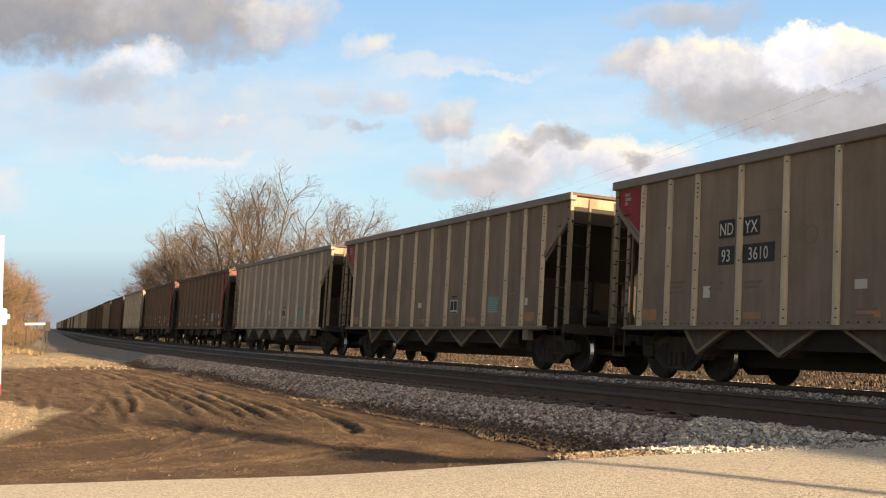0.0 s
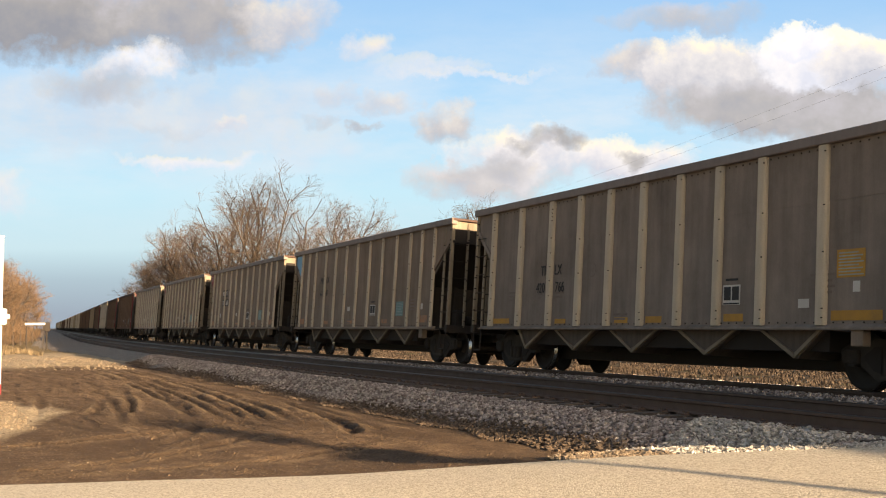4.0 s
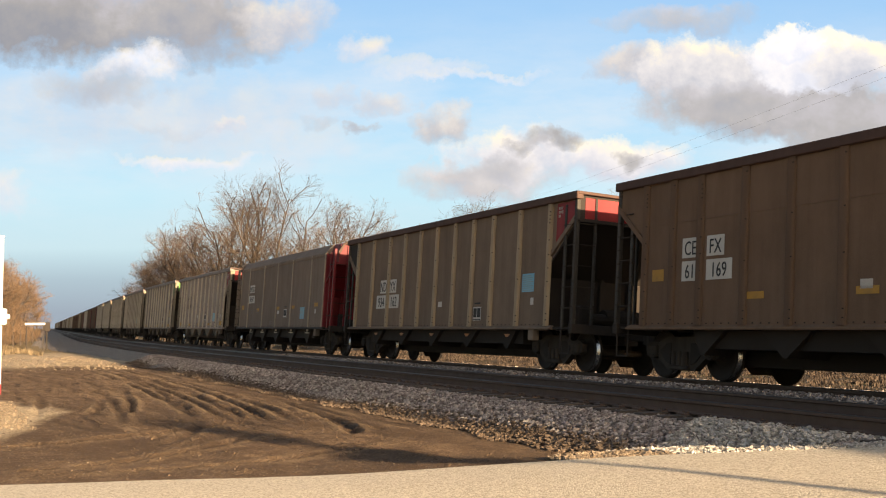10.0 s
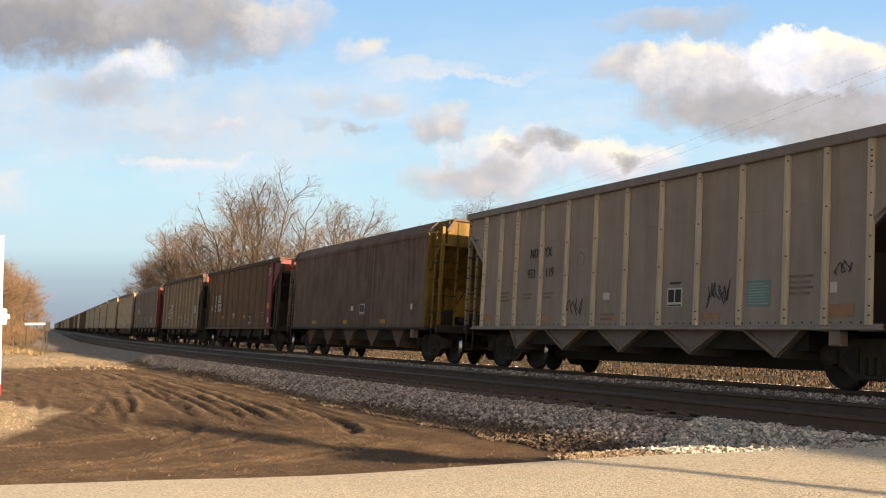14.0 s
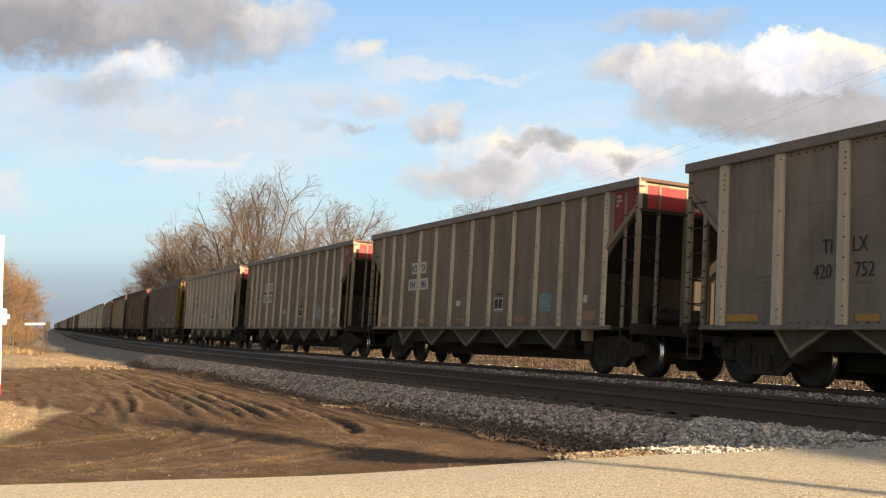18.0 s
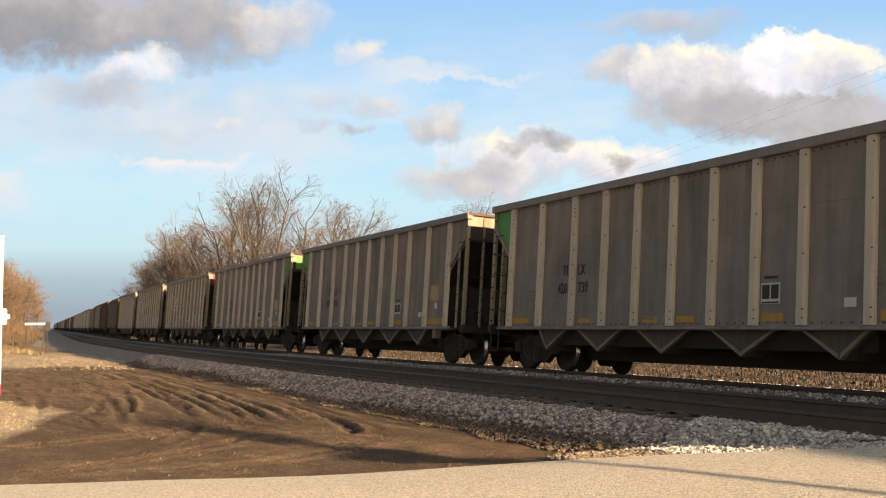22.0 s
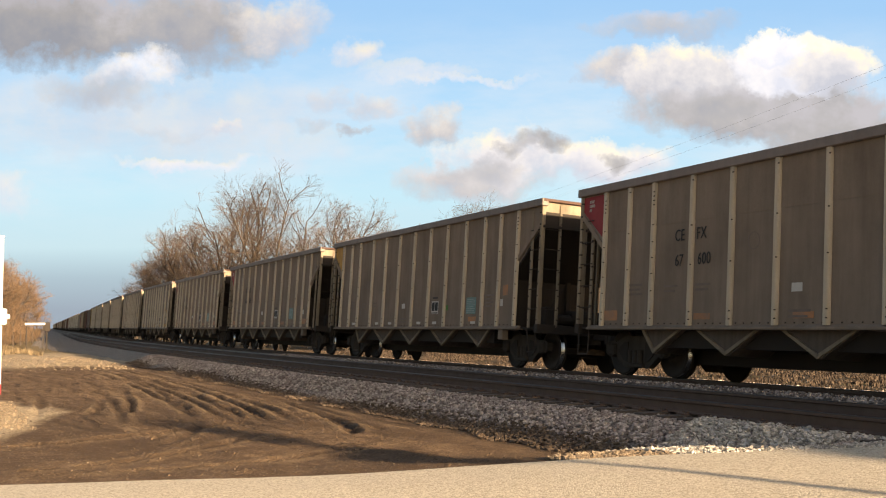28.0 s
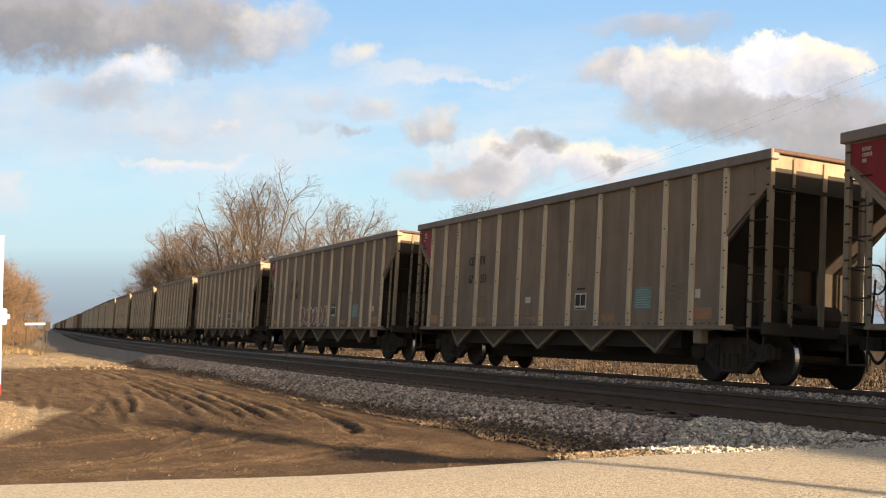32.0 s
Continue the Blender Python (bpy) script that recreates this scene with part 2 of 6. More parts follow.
def make_rib(z0, z1, w, d, rivets):
    def make(bm):
        side = [(0.0, 1.0), (-0.60 * d, 0.92), (-0.90 * d, 0.72), (-d, 0.42)]
        prism(bm, [(x, -y * w) for x, y in side] + [(x, y * w) for x, y in side[::-1]], "z", z0, z1)
        if rivets:
            for a in ((0.05, 0.10, 0.24, 0.36, 0.47, 0.58, 0.70, 0.84, 0.87, 0.90, 0.93) if rivets == 2 else (0.04, 0.09, 0.40, 0.66, 0.96)):
                z = z0 + (z1 - z0) * a
                box(bm, -d - 0.008, -0.80 * d, -w * 0.62 - 0.012, -w * 0.62 + 0.012, z - 0.010, z + 0.010, slot=1)
    return make


def make_pocket(a, bb, apex, low):
    """One hopper pocket between y = a and y = bb, with its lowest edge at y = apex."""
    def make(bm):
        prism(bm, [(a, 0.95), (bb, 0.95), (apex + 0.05, low), (apex - 0.05, low)], "x", -1.40, 1.40)
    return make


def make_flange(a, bb, apex, low):
    def make(bm):
        for y in (a, bb):
            d = -0.06 if y > apex else 0.06
            prism(bm, [(y, 0.95), (apex, low), (apex + d * 0.3, low + 0.065), (y + d * 1.6, 0.95)], "x", -1.44, -1.37)
    return make


STYLES = {
    # style: sheet, rib, chord, ribs, rib half width, rib depth, hood, end paint, pocket paint, rivets
    "plain": (SHEET, RIB, CHORD, RIBS_13, 0.062, 0.066, 0.0, SHEET, POCKET, True),
    "wide": (SHEET_WIDE, RIB, CHORD, RIBS_11, 0.112, 0.078, 0.0, SHEET_WIDE, POCKET, True),
    "pale": (SHEET_LIGHT, RIB, CHORD, RIBS_13, 0.062, 0.066, 0.0, SHEET_LIGHT, CHORD, True),
    "tan": (SHEET_TAN, RIB_TAN, CHORD_BROWN, RIBS_11, 0.088, 0.072, 0.0, BLACK, BLACK, True),
    "brown": (SHEET_BROWN, RIB_BROWN, CHORD_BROWN, RIBS_13, 0.10, 0.055, 0.0, REDEND, IRON, True),
    "hood_red": (SHEET_HOOD, RIB_HOOD, SHEET_HOOD, RIBS_7, 0.035, 0.035, 0.18, REDEND, IRON, False),
    "hood_yellow": (SHEET_DARK, SHEET_DARK, SHEET_DARK, RIBS_7, 0.05, 0.010, 0.18, YELLOW, SHEET_DARK, False),
}


TOPS = {"wide": 3.95, "brown": 3.865, "hood_red": 3.97, "hood_yellow": 3.97}


def hopper_car(style, detail=True, near=True):
    TOP_Z = TOPS.get(style, 3.90)
    sheet, rib, chord, ribs, rw, rd, hood, endp, pocketp, rivets = STYLES[style]
    car = new("hopper_car")
    first, last = ribs[0], ribs[-1]
    wall_top = TOP_Z - 0.17 - hood
    K = lambda *a: (a[0], style, *a[1:])
    # side sheets, bay by bay on the near side, whole on the far side
    edges = (0.0,) + ribs + (CAR_L,)
    W = -HALF_W + rd
    if hood:
        low_end = [(yu(0.95), wall_top), (yu(0.95), SILL_Z), (yu(CAR_L - 0.95), SILL_Z), (yu(CAR_L - 0.95), wall_top)]
    for i in range(len(edges) - 1):
        a, c = edges[i], edges[i + 1]
        if i == 0 or i == len(edges) - 2:
            if hood:
                continue
            ua, uc = (0.03, a + c) if i == 0 else (CAR_L - 0.03, a)
            zi = wall_top - 0.30
            pts = [(yu(ua), wall_top), (yu(uc), wall_top), (yu(uc), 2.62), (yu(ua), zi)]
            gm = endp if style == "brown" and i else sheet
            part("end_gusset", shared(K("end_gusset", i), lambda bm: prism(bm, pts, "x", W, W + 0.02), gm), None, car)
            strip = [(yu(uc), 2.62), (yu(uc), 2.50), (yu(ua), zi - 0.10), (yu(ua), zi + 0.03)]
            part("gusset_flange", shared(K("gusset_flange", i), lambda bm: prism(bm, strip, "x", W - 0.035, W + 0.03), gm), None, car)
            continue
        if detail:
            def bay(bm, a=a, c=c):
                box(bm, W, W + 0.025, yu(c), yu(a), SILL_Z + 0.04, 2.93)
                box(bm, W - 0.006, W + 0.02, yu(c), yu(a), 2.90, wall_top)
            part("side_panel", shared(K("side_panel", i), bay, sheet), None, car)
    def far_side(bm):
        if hood:
            prism(bm, low_end, "x", -W - 0.03, -W)
        else:
            prism(bm, [(yu(0.03), wall_top), (yu(0.03), wall_top - 0.3), (yu(first), 2.62), (yu(first), SILL_Z), (yu(last), SILL_Z), (yu(last), 2.62), (yu(CAR_L - 0.03), wall_top - 0.3), (yu(CAR_L - 0.03), wall_top)], "x", -W - 0.03, -W)
    part("side_sheet", shared(K("side_sheet"), far_side, sheet), None, car)
    if not detail:
        def near_side(bm):
            box(bm, W, W + 0.03, yu(last), yu(first), SILL_Z + 0.04, wall_top)
        part("side_sheet", shared(K("near_sheet"), near_side, sheet), None, car)
    # ribs
    rm = shared(K("rib"), make_rib(SILL_Z + 0.07, wall_top + 0.01, rw, rd, int(rivets)), (rib, IRON))
    rm2 = shared(K("rib", 2), make_rib(SILL_Z + 0.07, wall_top + 0.01, rw, rd, 2 * int(rivets)), (rib, IRON))
    if detail:
        for k, u in enumerate(ribs):
            mesh = rm2 if k in (0, 2, len(ribs) - 1) else rm
            if style == "brown" and k == len(ribs) - 1:
                mesh = shared(K("rib", 3), make_rib(SILL_Z + 0.07, wall_top + 0.01, rw, rd, 2), (endp, IRON))
            part("rib", mesh, None, car, at=pose(W, yu(u), 0))
            part("rib", rm, None, car, at=pose(-W, yu(u), 0, 0, 0, 180))
    else:
        def all_ribs(bm):
            for u in ribs:
                for x0, x1 in ((-HALF_W, W), (-W, HALF_W)):
                    box(bm, x0, x1, yu(u) - rw * 0.8, yu(u) + rw * 0.8, SILL_Z + 0.07, wall_top)
        tagged(part("ribs", shared(K("far_ribs"), all_ribs, rib), None, car), kind="stuff")
    # top chord or sloped hood
    for s in (-1, 1):
        if hood:
            def hd(bm):
                prism(bm, [(s * (HALF_W - rd), wall_top - 0.05), (s * (HALF_W - rd), wall_top + 0.03), (s * (HALF_W - 0.30), TOP_Z), (s * (HALF_W - 0.42), TOP_Z), (s * (HALF_W - 0.16), wall_top - 0.05)], "y", yu(CAR_L - 1.0), yu(1.0))
            part("hood_sheet", shared(K("hood_sheet", s), hd, chord), None, car)
            for e0, e1, pm_ in ((0.02, 0.998, sheet), (CAR_L - 0.998, CAR_L - 0.02, STYLES[style][7])):
                def he(bm):
                    prism(bm, [(s * (HALF_W - 0.20), wall_top - 0.02), (s * (HALF_W - 0.32), TOP_Z - 0.012), (s * (HALF_W - 0.42), TOP_Z - 0.012), (s * (HALF_W - 0.30), wall_top - 0.02)], "y", yu(e1), yu(e0))
                part("hood_end", shared(K("hood_end", s, e0), he, pm_), None, car)
            def lip(bm):
                box(bm, *sorted((s * (HALF_W - rd + 0.012), s * (HALF_W - rd - 0.02))), yu(CAR_L - 1.0), yu(1.0), wall_top - 0.085, wall_top - 0.052)
                for k in range(90):
                    y = yu(1.05 + 12.5 * k / 89)
                    box(bm, *sorted((s * (HALF_W - rd + 0.03), s * (HALF_W - rd + 0.011))), y - 0.03, y + 0.03, wall_top - 0.10, wall_top - 0.06)
            part("hood_lip", shared(K("hood_lip", s), lip, chord), None, car)
        else:
            def ch(bm):
                box(bm, *sorted((s * (HALF_W + 0.02), s * (HALF_W - 0.15))), yu(CAR_L + 0.04), yu(-0.04), wall_top, TOP_Z, 0.015)
                for k in range(72 if detail and style == "wide" else 0):
                    y = yu(1.06 + 12.4 * k / 71)
                    box(bm, *sorted((s * (HALF_W - rd - 0.002), s * (HALF_W - rd + 0.012))), y - 0.014, y + 0.014, wall_top - 0.062, wall_top - 0.036, slot=1)
            part("top_chord", shared(K("top_chord", s, detail), ch, (chord, IRON)), None, car)
        def sill(bm):
            prism(bm, [(s * (HALF_W + 0.01), SILL_Z), (s * (HALF_W + 0.01), SILL_Z + 0.035), (s * (HALF_W - rd - 0.012), SILL_Z + 0.09), (s * (HALF_W - rd - 0.03), SILL_Z + 0.09), (s * (HALF_W - 0.2), SILL_Z)], "y", yu(last + 0.22), yu(first - 0.5))
            for k in range(64):
                y = yu(0.9 + 12.6 * k / 63)
                box(bm, *sorted((s * (HALF_W - rd - 0.005), s * (HALF_W - rd + 0.012))), y - 0.011, y + 0.011, SILL_Z + 0.10, SILL_Z + 0.122, slot=1)
        part("side_sill", shared(K("side_sill", s), sill, (sheet if not hood else IRON, IRON)), None, car)
    # ends
    for end in (0, 1):
        sg = 1 if end == 0 else -1
        Y = lambda u: sg * (CAR_L / 2 - u)
        if hood and end == 0:
            endp = sheet
        elif hood:
            endp = STYLES[style][7]
        def wall(bm):
            if hood:
                prism(bm, [(-HALF_W + 0.20, 3.24), (HALF_W - 0.20, 3.24), (HALF_W - 0.20, wall_top), (HALF_W - 0.36, TOP_Z - 0.02), (-HALF_W + 0.36, TOP_Z - 0.02), (-HALF_W + 0.20, wall_top)], "y", *sorted((Y(0.03), Y(0.06))))
            else:
                # Lower wall is black: soot, plus the next car's shade put into the colour.
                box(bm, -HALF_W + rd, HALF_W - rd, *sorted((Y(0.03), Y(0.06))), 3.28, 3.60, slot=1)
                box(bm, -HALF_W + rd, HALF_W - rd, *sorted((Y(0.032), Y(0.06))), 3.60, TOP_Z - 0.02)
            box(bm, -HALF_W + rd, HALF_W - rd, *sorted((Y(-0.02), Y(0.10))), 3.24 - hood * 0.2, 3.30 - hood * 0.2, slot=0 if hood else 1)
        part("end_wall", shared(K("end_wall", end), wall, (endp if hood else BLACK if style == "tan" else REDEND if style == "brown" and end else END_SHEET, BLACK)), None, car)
        def cap(bm):
            box(bm, -HALF_W + 0.02 + hood * 1.9, HALF_W - 0.02 - hood * 1.9, *sorted((Y(-0.05), Y(0.09))), TOP_Z - 0.07, TOP_Z - 0.004, 0.012)
            for s in (-1, 1) if hood else ():
                prism(bm, [(s * (HALF_W - 0.14), wall_top - 0.03), (s * (HALF_W - 0.14), wall_top + 0.03), (s * (HALF_W - 0.345), TOP_Z - 0.006), (s * (HALF_W - 0.38), TOP_Z - 0.07), (s * (HALF_W - 0.22), wall_top - 0.03)], "y", *sorted((Y(-0.05), Y(0.09))))
        part("end_chord", shared(K("end_chord", end), cap, CHORD_BROWN), None, car)
        def slope(bm):
            prism(bm, [(Y(0.06), 3.27 - hood * 0.2), (Y(1.45), 2.12), (Y(3.4), 1.10), (Y(3.4), 1.14), (Y(1.48), 2.16), (Y(0.09), 3.31 - hood * 0.2)], "x", -HALF_W + rd + 0.02, HALF_W - rd - 0.02)
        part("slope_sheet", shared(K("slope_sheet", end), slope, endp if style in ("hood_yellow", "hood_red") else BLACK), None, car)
        def bulk(bm):
            box(bm, -HALF_W + rd + 0.03, HALF_W - rd - 0.03, *sorted((Y(1.45), Y(1.49))), 1.0, 2.15)
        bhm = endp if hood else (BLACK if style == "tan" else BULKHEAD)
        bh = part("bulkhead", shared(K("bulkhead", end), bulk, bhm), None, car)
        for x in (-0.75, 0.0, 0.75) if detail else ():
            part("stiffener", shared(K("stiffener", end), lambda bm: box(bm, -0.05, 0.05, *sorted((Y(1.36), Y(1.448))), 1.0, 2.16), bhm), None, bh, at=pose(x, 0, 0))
        if hood:
            # wing plates between side sheet and end, leaning in
            for s in (-1, 1):
                def wing(bm):
                    prism(bm, [(Y(0.05), TOP_Z - 0.05), (Y(0.95), TOP_Z - 0.05 - hood * 0.55), (Y(0.95), 2.45), (Y(0.12), 3.18)], "x", *sorted((s * (HALF_W - rd - 0.22), s * (HALF_W - rd - 0.24))))
                    prism(bm, [(Y(0.90), wall_top), (Y(1.02), wall_top), (Y(1.02), SILL_Z), (Y(0.90), SILL_Z)], "x", *sorted((s * (HALF_W - rd - 0.25), s * (HALF_W - rd + 0.005))))
                part("wing_plate", shared(K("wing_plate", end, s), wing, endp), None, car)
        # posts and ladders
        postm = endp if hood else (SOOT if style in ("brown", "tan") else POST)
        for s in (-1, 1):
            def corner(bm):
                box(bm, *sorted((s * (HALF_W - 0.03), s * (HALF_W - 0.12))), *sorted((Y(0.02), Y(0.12))), 0.98, TOP_Z - 0.16 - hood * 0.45, 0.01)
                for k in range(10 if detail else 0):
                    box(bm, *sorted((s * (HALF_W - 0.024), s * (HALF_W - 0.06))), *sorted((Y(0.06), Y(0.126))), 1.14 + 0.27 * k, 1.17 + 0.27 * k, slot=1)
            part("corner_post", shared(K("corner_post", end, s, detail), corner, (postm, IRON)), None, car)
            if detail:
                def ladder(bm):
                    box(bm, *sorted((s * (HALF_W - 0.05), s * (HALF_W - 0.09))), *sorted((Y(0.46), Y(0.55))), 0.98, TOP_Z - 0.25 - hood * 0.5 if end == 1 else 2.98, 0.008)
                    for k in range(7):
                        box(bm, *sorted((s * (HALF_W - 0.045), s * (HALF_W - 0.07))), *sorted((Y(0.50), Y(0.556))), 1.14 + 0.27 * k, 1.17 + 0.27 * k, slot=1)
                lad = part("side_ladder", shared(K("side_ladder", end, s), ladder, (postm, IRON)), None, car)
                for k in range(5 if s < 0 else 0):
                    part("rung", shared("side_rung", lambda bm: rod(bm, (0, -0.25, 0), (0, 0.25, 0), 0.012, 5), IRON), None, lad, at=pose(s * (HALF_W - 0.045), Y(0.295), 1.40 + 0.45 * k))
                def eladder(bm):
                    box(bm, *sorted((s * 1.06, s * 1.12)), *sorted((Y(0.0), Y(0.06))), 1.0, TOP_Z - 0.12, 0.008)
                    for k in range(9):
                        box(bm, *sorted((s * 1.055, s * 1.10)), *sorted((Y(-0.006), Y(0.03))), 1.16 + 0.27 * k, 1.19 + 0.27 * k, slot=1)
                lad = part("end_ladder", shared(K("end_ladder", end, s), eladder, (postm, IRON)), None, car)
                for k in range(5 if s < 0 else 0):
                    part("rung", shared("end_rung", lambda bm: rod(bm, (-0.21, 0, 0), (0.21, 0, 0), 0.012, 5), IRON), None, lad, at=pose(s * 1.30, Y(0.0), 1.40 + 0.45 * k))
            def epost(bm):
                box(bm, *sorted((s * 0.38, s * 0.47)), *sorted((Y(0.0), Y(0.08))), 1.0, TOP_Z - 0.12, 0.01)
            part("end_post", shared(K("end_post", end, s), epost, postm), None, car)
        def deck(bm):
            box(bm, -HALF_W + 0.02, HALF_W - 0.02, *sorted((Y(0.0), Y(0.16))), 0.86, 1.06, 0.01)
            box(bm, -HALF_W + 0.10, HALF_W - 0.10, *sorted((Y(0.16), Y(1.5))), 0.96, 1.0)
            for s in (-1, 1):
                rod(bm, (s * (HALF_W - 0.06), Y(0.12), 0.9), (s * (HALF_W - 0.06), Y(0.14), 0.42), 0.018, 5)
                rod(bm, (s * (HALF_W - 0.06), Y(0.52), 0.95), (s * (HALF_W - 0.06), Y(0.50), 0.42), 0.018, 5)
                rod(bm, (s * (HALF_W - 0.06), Y(0.13), 0.43), (s * (HALF_W - 0.06), Y(0.51), 0.43), 0.018, 5)
        part("end_platform", shared(("end_platform", end), deck, IRON), None, car)
        part("coupler", shared("coupler", make_coupler, IRON), None, car, at=pose(0, Y(0.0), 0, 0, 0, 0 if sg > 0 else 180))
        if detail:
            def brake(bm):
                rod(bm, (-0.35, Y(0.75), 1.26), (0.55, Y(0.75), 1.26), 0.2, 12)
                rod(bm, (-0.75, Y(0.6), 1.22), (-0.40, Y(0.6), 1.22), 0.12, 10)
                box(bm, -1.05, -0.8, *sorted((Y(0.55), Y(0.85))), 1.0, 1.5, 0.03)
                rod(bm, (-0.9, Y(0.6), 1.5), (-0.62, Y(0.4), 2.05), 0.016, 5)
                for k in range(10):
                    a0, a1 = k * 0.6283, (k + 1) * 0.6283
                    rod(bm, (0.85 + 0.26 * math.cos(a0), Y(0.12), 1.95 + 0.26 * math.sin(a0)), (0.85 + 0.26 * math.cos(a1), Y(0.12), 1.95 + 0.26 * math.sin(a1)), 0.018, 5)
                rod(bm, (0.85, Y(0.12), 1.95), (0.85, Y(0.2), 1.0), 0.02, 5)
            if end == 1:
                part("brake_gear", shared("brake_gear", brake, BLACK), None, car)
        # trucks
        tc = Y(1.58 if end == 0 else 1.50)
        for s in (-1, 1):
            part("side_frame", shared("side_frame", make_side_frame, (FRAME, BLACK)), None, car, at=pose(s * 1.0, tc, 0.06, 0, 0, 0 if s < 0 else 180))
        part("bolster", shared("bolster", make_bolster, IRON), None, car, at=pose(0, tc, 0.06))
        for d in (-0.86, 0.86):
            part("wheelset", shared("wheelset", make_wheelset, (IRON, TREAD)), None, car, at=pose(0, tc + d, 0.517))
    # underframe
    part("center_sill", shared("center_sill", lambda bm: box(bm, -0.17, 0.17, -CAR_L / 2 + 0.1, CAR_L / 2 - 0.1, 0.68, 1.0), BLACK), None, car)
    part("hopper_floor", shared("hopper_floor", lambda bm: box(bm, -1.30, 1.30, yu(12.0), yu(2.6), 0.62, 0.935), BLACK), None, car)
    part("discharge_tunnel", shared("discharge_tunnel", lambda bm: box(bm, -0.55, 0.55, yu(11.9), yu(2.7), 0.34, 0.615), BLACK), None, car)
    ap = (2.62, 4.72, 6.90, 9.15, 11.38)
    for k, u in enumerate(ap):
        h0 = 0.40 if k == 0 else 0.84
        h1 = 0.60 if k == 4 else 0.84
        if style in ("brown", "tan", "hood_red", "hood_yellow"):
            h0, h1 = h0 * 0.72, h1 * 0.72
        a, c = -h1, h0
        low = 0.50 if not hood else 0.42
        pm = part("hopper_pocket", shared(K("hopper_pocket", k), make_pocket(a, c, 0.0, low), pocketp), None, car, at=pose(0, yu(u), 0))
        if detail and style == "hood_red":
            part("pocket_pad", shared("pocket_pad", lambda bm: (box(bm, -1.425, -1.401, -0.10, 0.10, 0.86, 0.94), box(bm, -1.43, -1.401, -0.22, 0.22, 0.79, 0.83)), RIB), None, pm)
        if detail and style == "tan":
            part("pocket_plate", shared("pocket_plate", lambda bm: prism(bm, [(-0.14, 0.84), (0.14, 0.84), (0.05, 0.77), (-0.05, 0.77)], "x", -1.415, -1.401), ORANGE), None, pm)
        if detail and style in ("plain", "wide", "pale"):
            part("pocket_flange", shared(K("pocket_flange", k), make_flange(a, c, 0.0, low), POST), None, pm)
    if detail:
        def pad(bm):
            box(bm, -HALF_W + 0.04, -HALF_W + 0.20, yu(12.92), yu(12.68), 0.70, 0.94, 0.01)
        part("jacking_pad", shared(K("jacking_pad"), pad, SHEET), None, car)
    return car


def decal(car, name, u0, u1, z0, z1, mat, depth=0.002, x=None, label=""):
    bm = B()
    w = (-HALF_W + STYLE_RD[car.name]) if x is None else x
    box(bm, w - depth - 0.007, w - 0.0065, yu(u1), yu(u0), z0, z1)
    return part(name, bm, mat, car, label)


STYLE_RD = {}


def text_mesh(text, size, mat, align="CENTER"):
    cu = bpy.data.curves.new("lettering", "FONT")
    cu.body, cu.size, cu.align_x, cu.extrude = text, size / 0.72, align, 0.003
    cu.resolution_u = 3
    cu.space_character = 1.05
    tmp = bpy.data.objects.new("lettering_curve", cu)
    me = bpy.data.meshes.new_from_object(tmp)
    bpy.data.objects.remove(tmp)
    me.materials.clear()
    me.materials.append(mat)
    return me


def lettering(car, text, u, z, size, mat, stretch=0.78, align="CENTER", proud=0.014):
    me = text_mesh(text, size, mat, align)
    # text x runs towards the trailing end (-y), text y runs up
    for vtx in me.vertices:
        vx, vy, vz = vtx.co
        vtx.co = (-vz, -vx * stretch, vy)
    ob = new("lettering", me)
    ob.parent = car
    ob.matrix_basis = pose(-HALF_W + STYLE_RD[car.name] - proud, yu(u), z)
    return ob


def end_lettering(car, text, x, z, size, mat):
    """Words on the trailing end wall, read from behind the car."""
    me = text_mesh(text, size, mat, "LEFT")
    for vtx in me.vertices:
        vx, vy, vz = vtx.co
        vtx.co = (vx * 0.85, -vz, vy)
    ob = new("lettering", me)
    ob.parent = car
    ob.matrix_basis = pose(x, -CAR_L / 2 + 0.018, z)
    return ob


# Position of the leading end of car n along the track at time t.
def lead(n, t):
    return 18.5978 - n * PITCH_L + 9.61523 * t + 0.012084 * t * t / 2 + 0.000632 * t ** 3 / 6


SLACK = {0: -0.10, 1: -0.17, 3: -0.10, 4: -0.17, 5: -0.04, 10: -0.20, 11: -0.14, 12: -0.15}  # uneven couplings


def car_pose(n, t):
    c = lead(n, t) - CAR_L / 2 + SLACK.get(n, 0.0)
    lean = pose(-1.6, 0, 3.6) @ pose(0, 0, 0, 0, CANT, 0) @ pose(1.6, 0, -3.6)
    return pose(TRAIN_X + bend(c), c, 0, 0, 0, -math.degrees(bend_angle(c))) @ lean
# ---------------------------------------------------------------- sky
def pix_dir(px, py):
    """The way through a place of the picture plane, in units of a hundredth of its width."""
    half = math.tan(cam.data.angle / 2)
    v = Vector(((px / 7.84 - 1) * half, (4.41 - py) / 7.84 * half, -1))
    return (CAM_POSE.to_3x3() @ v).normalized()


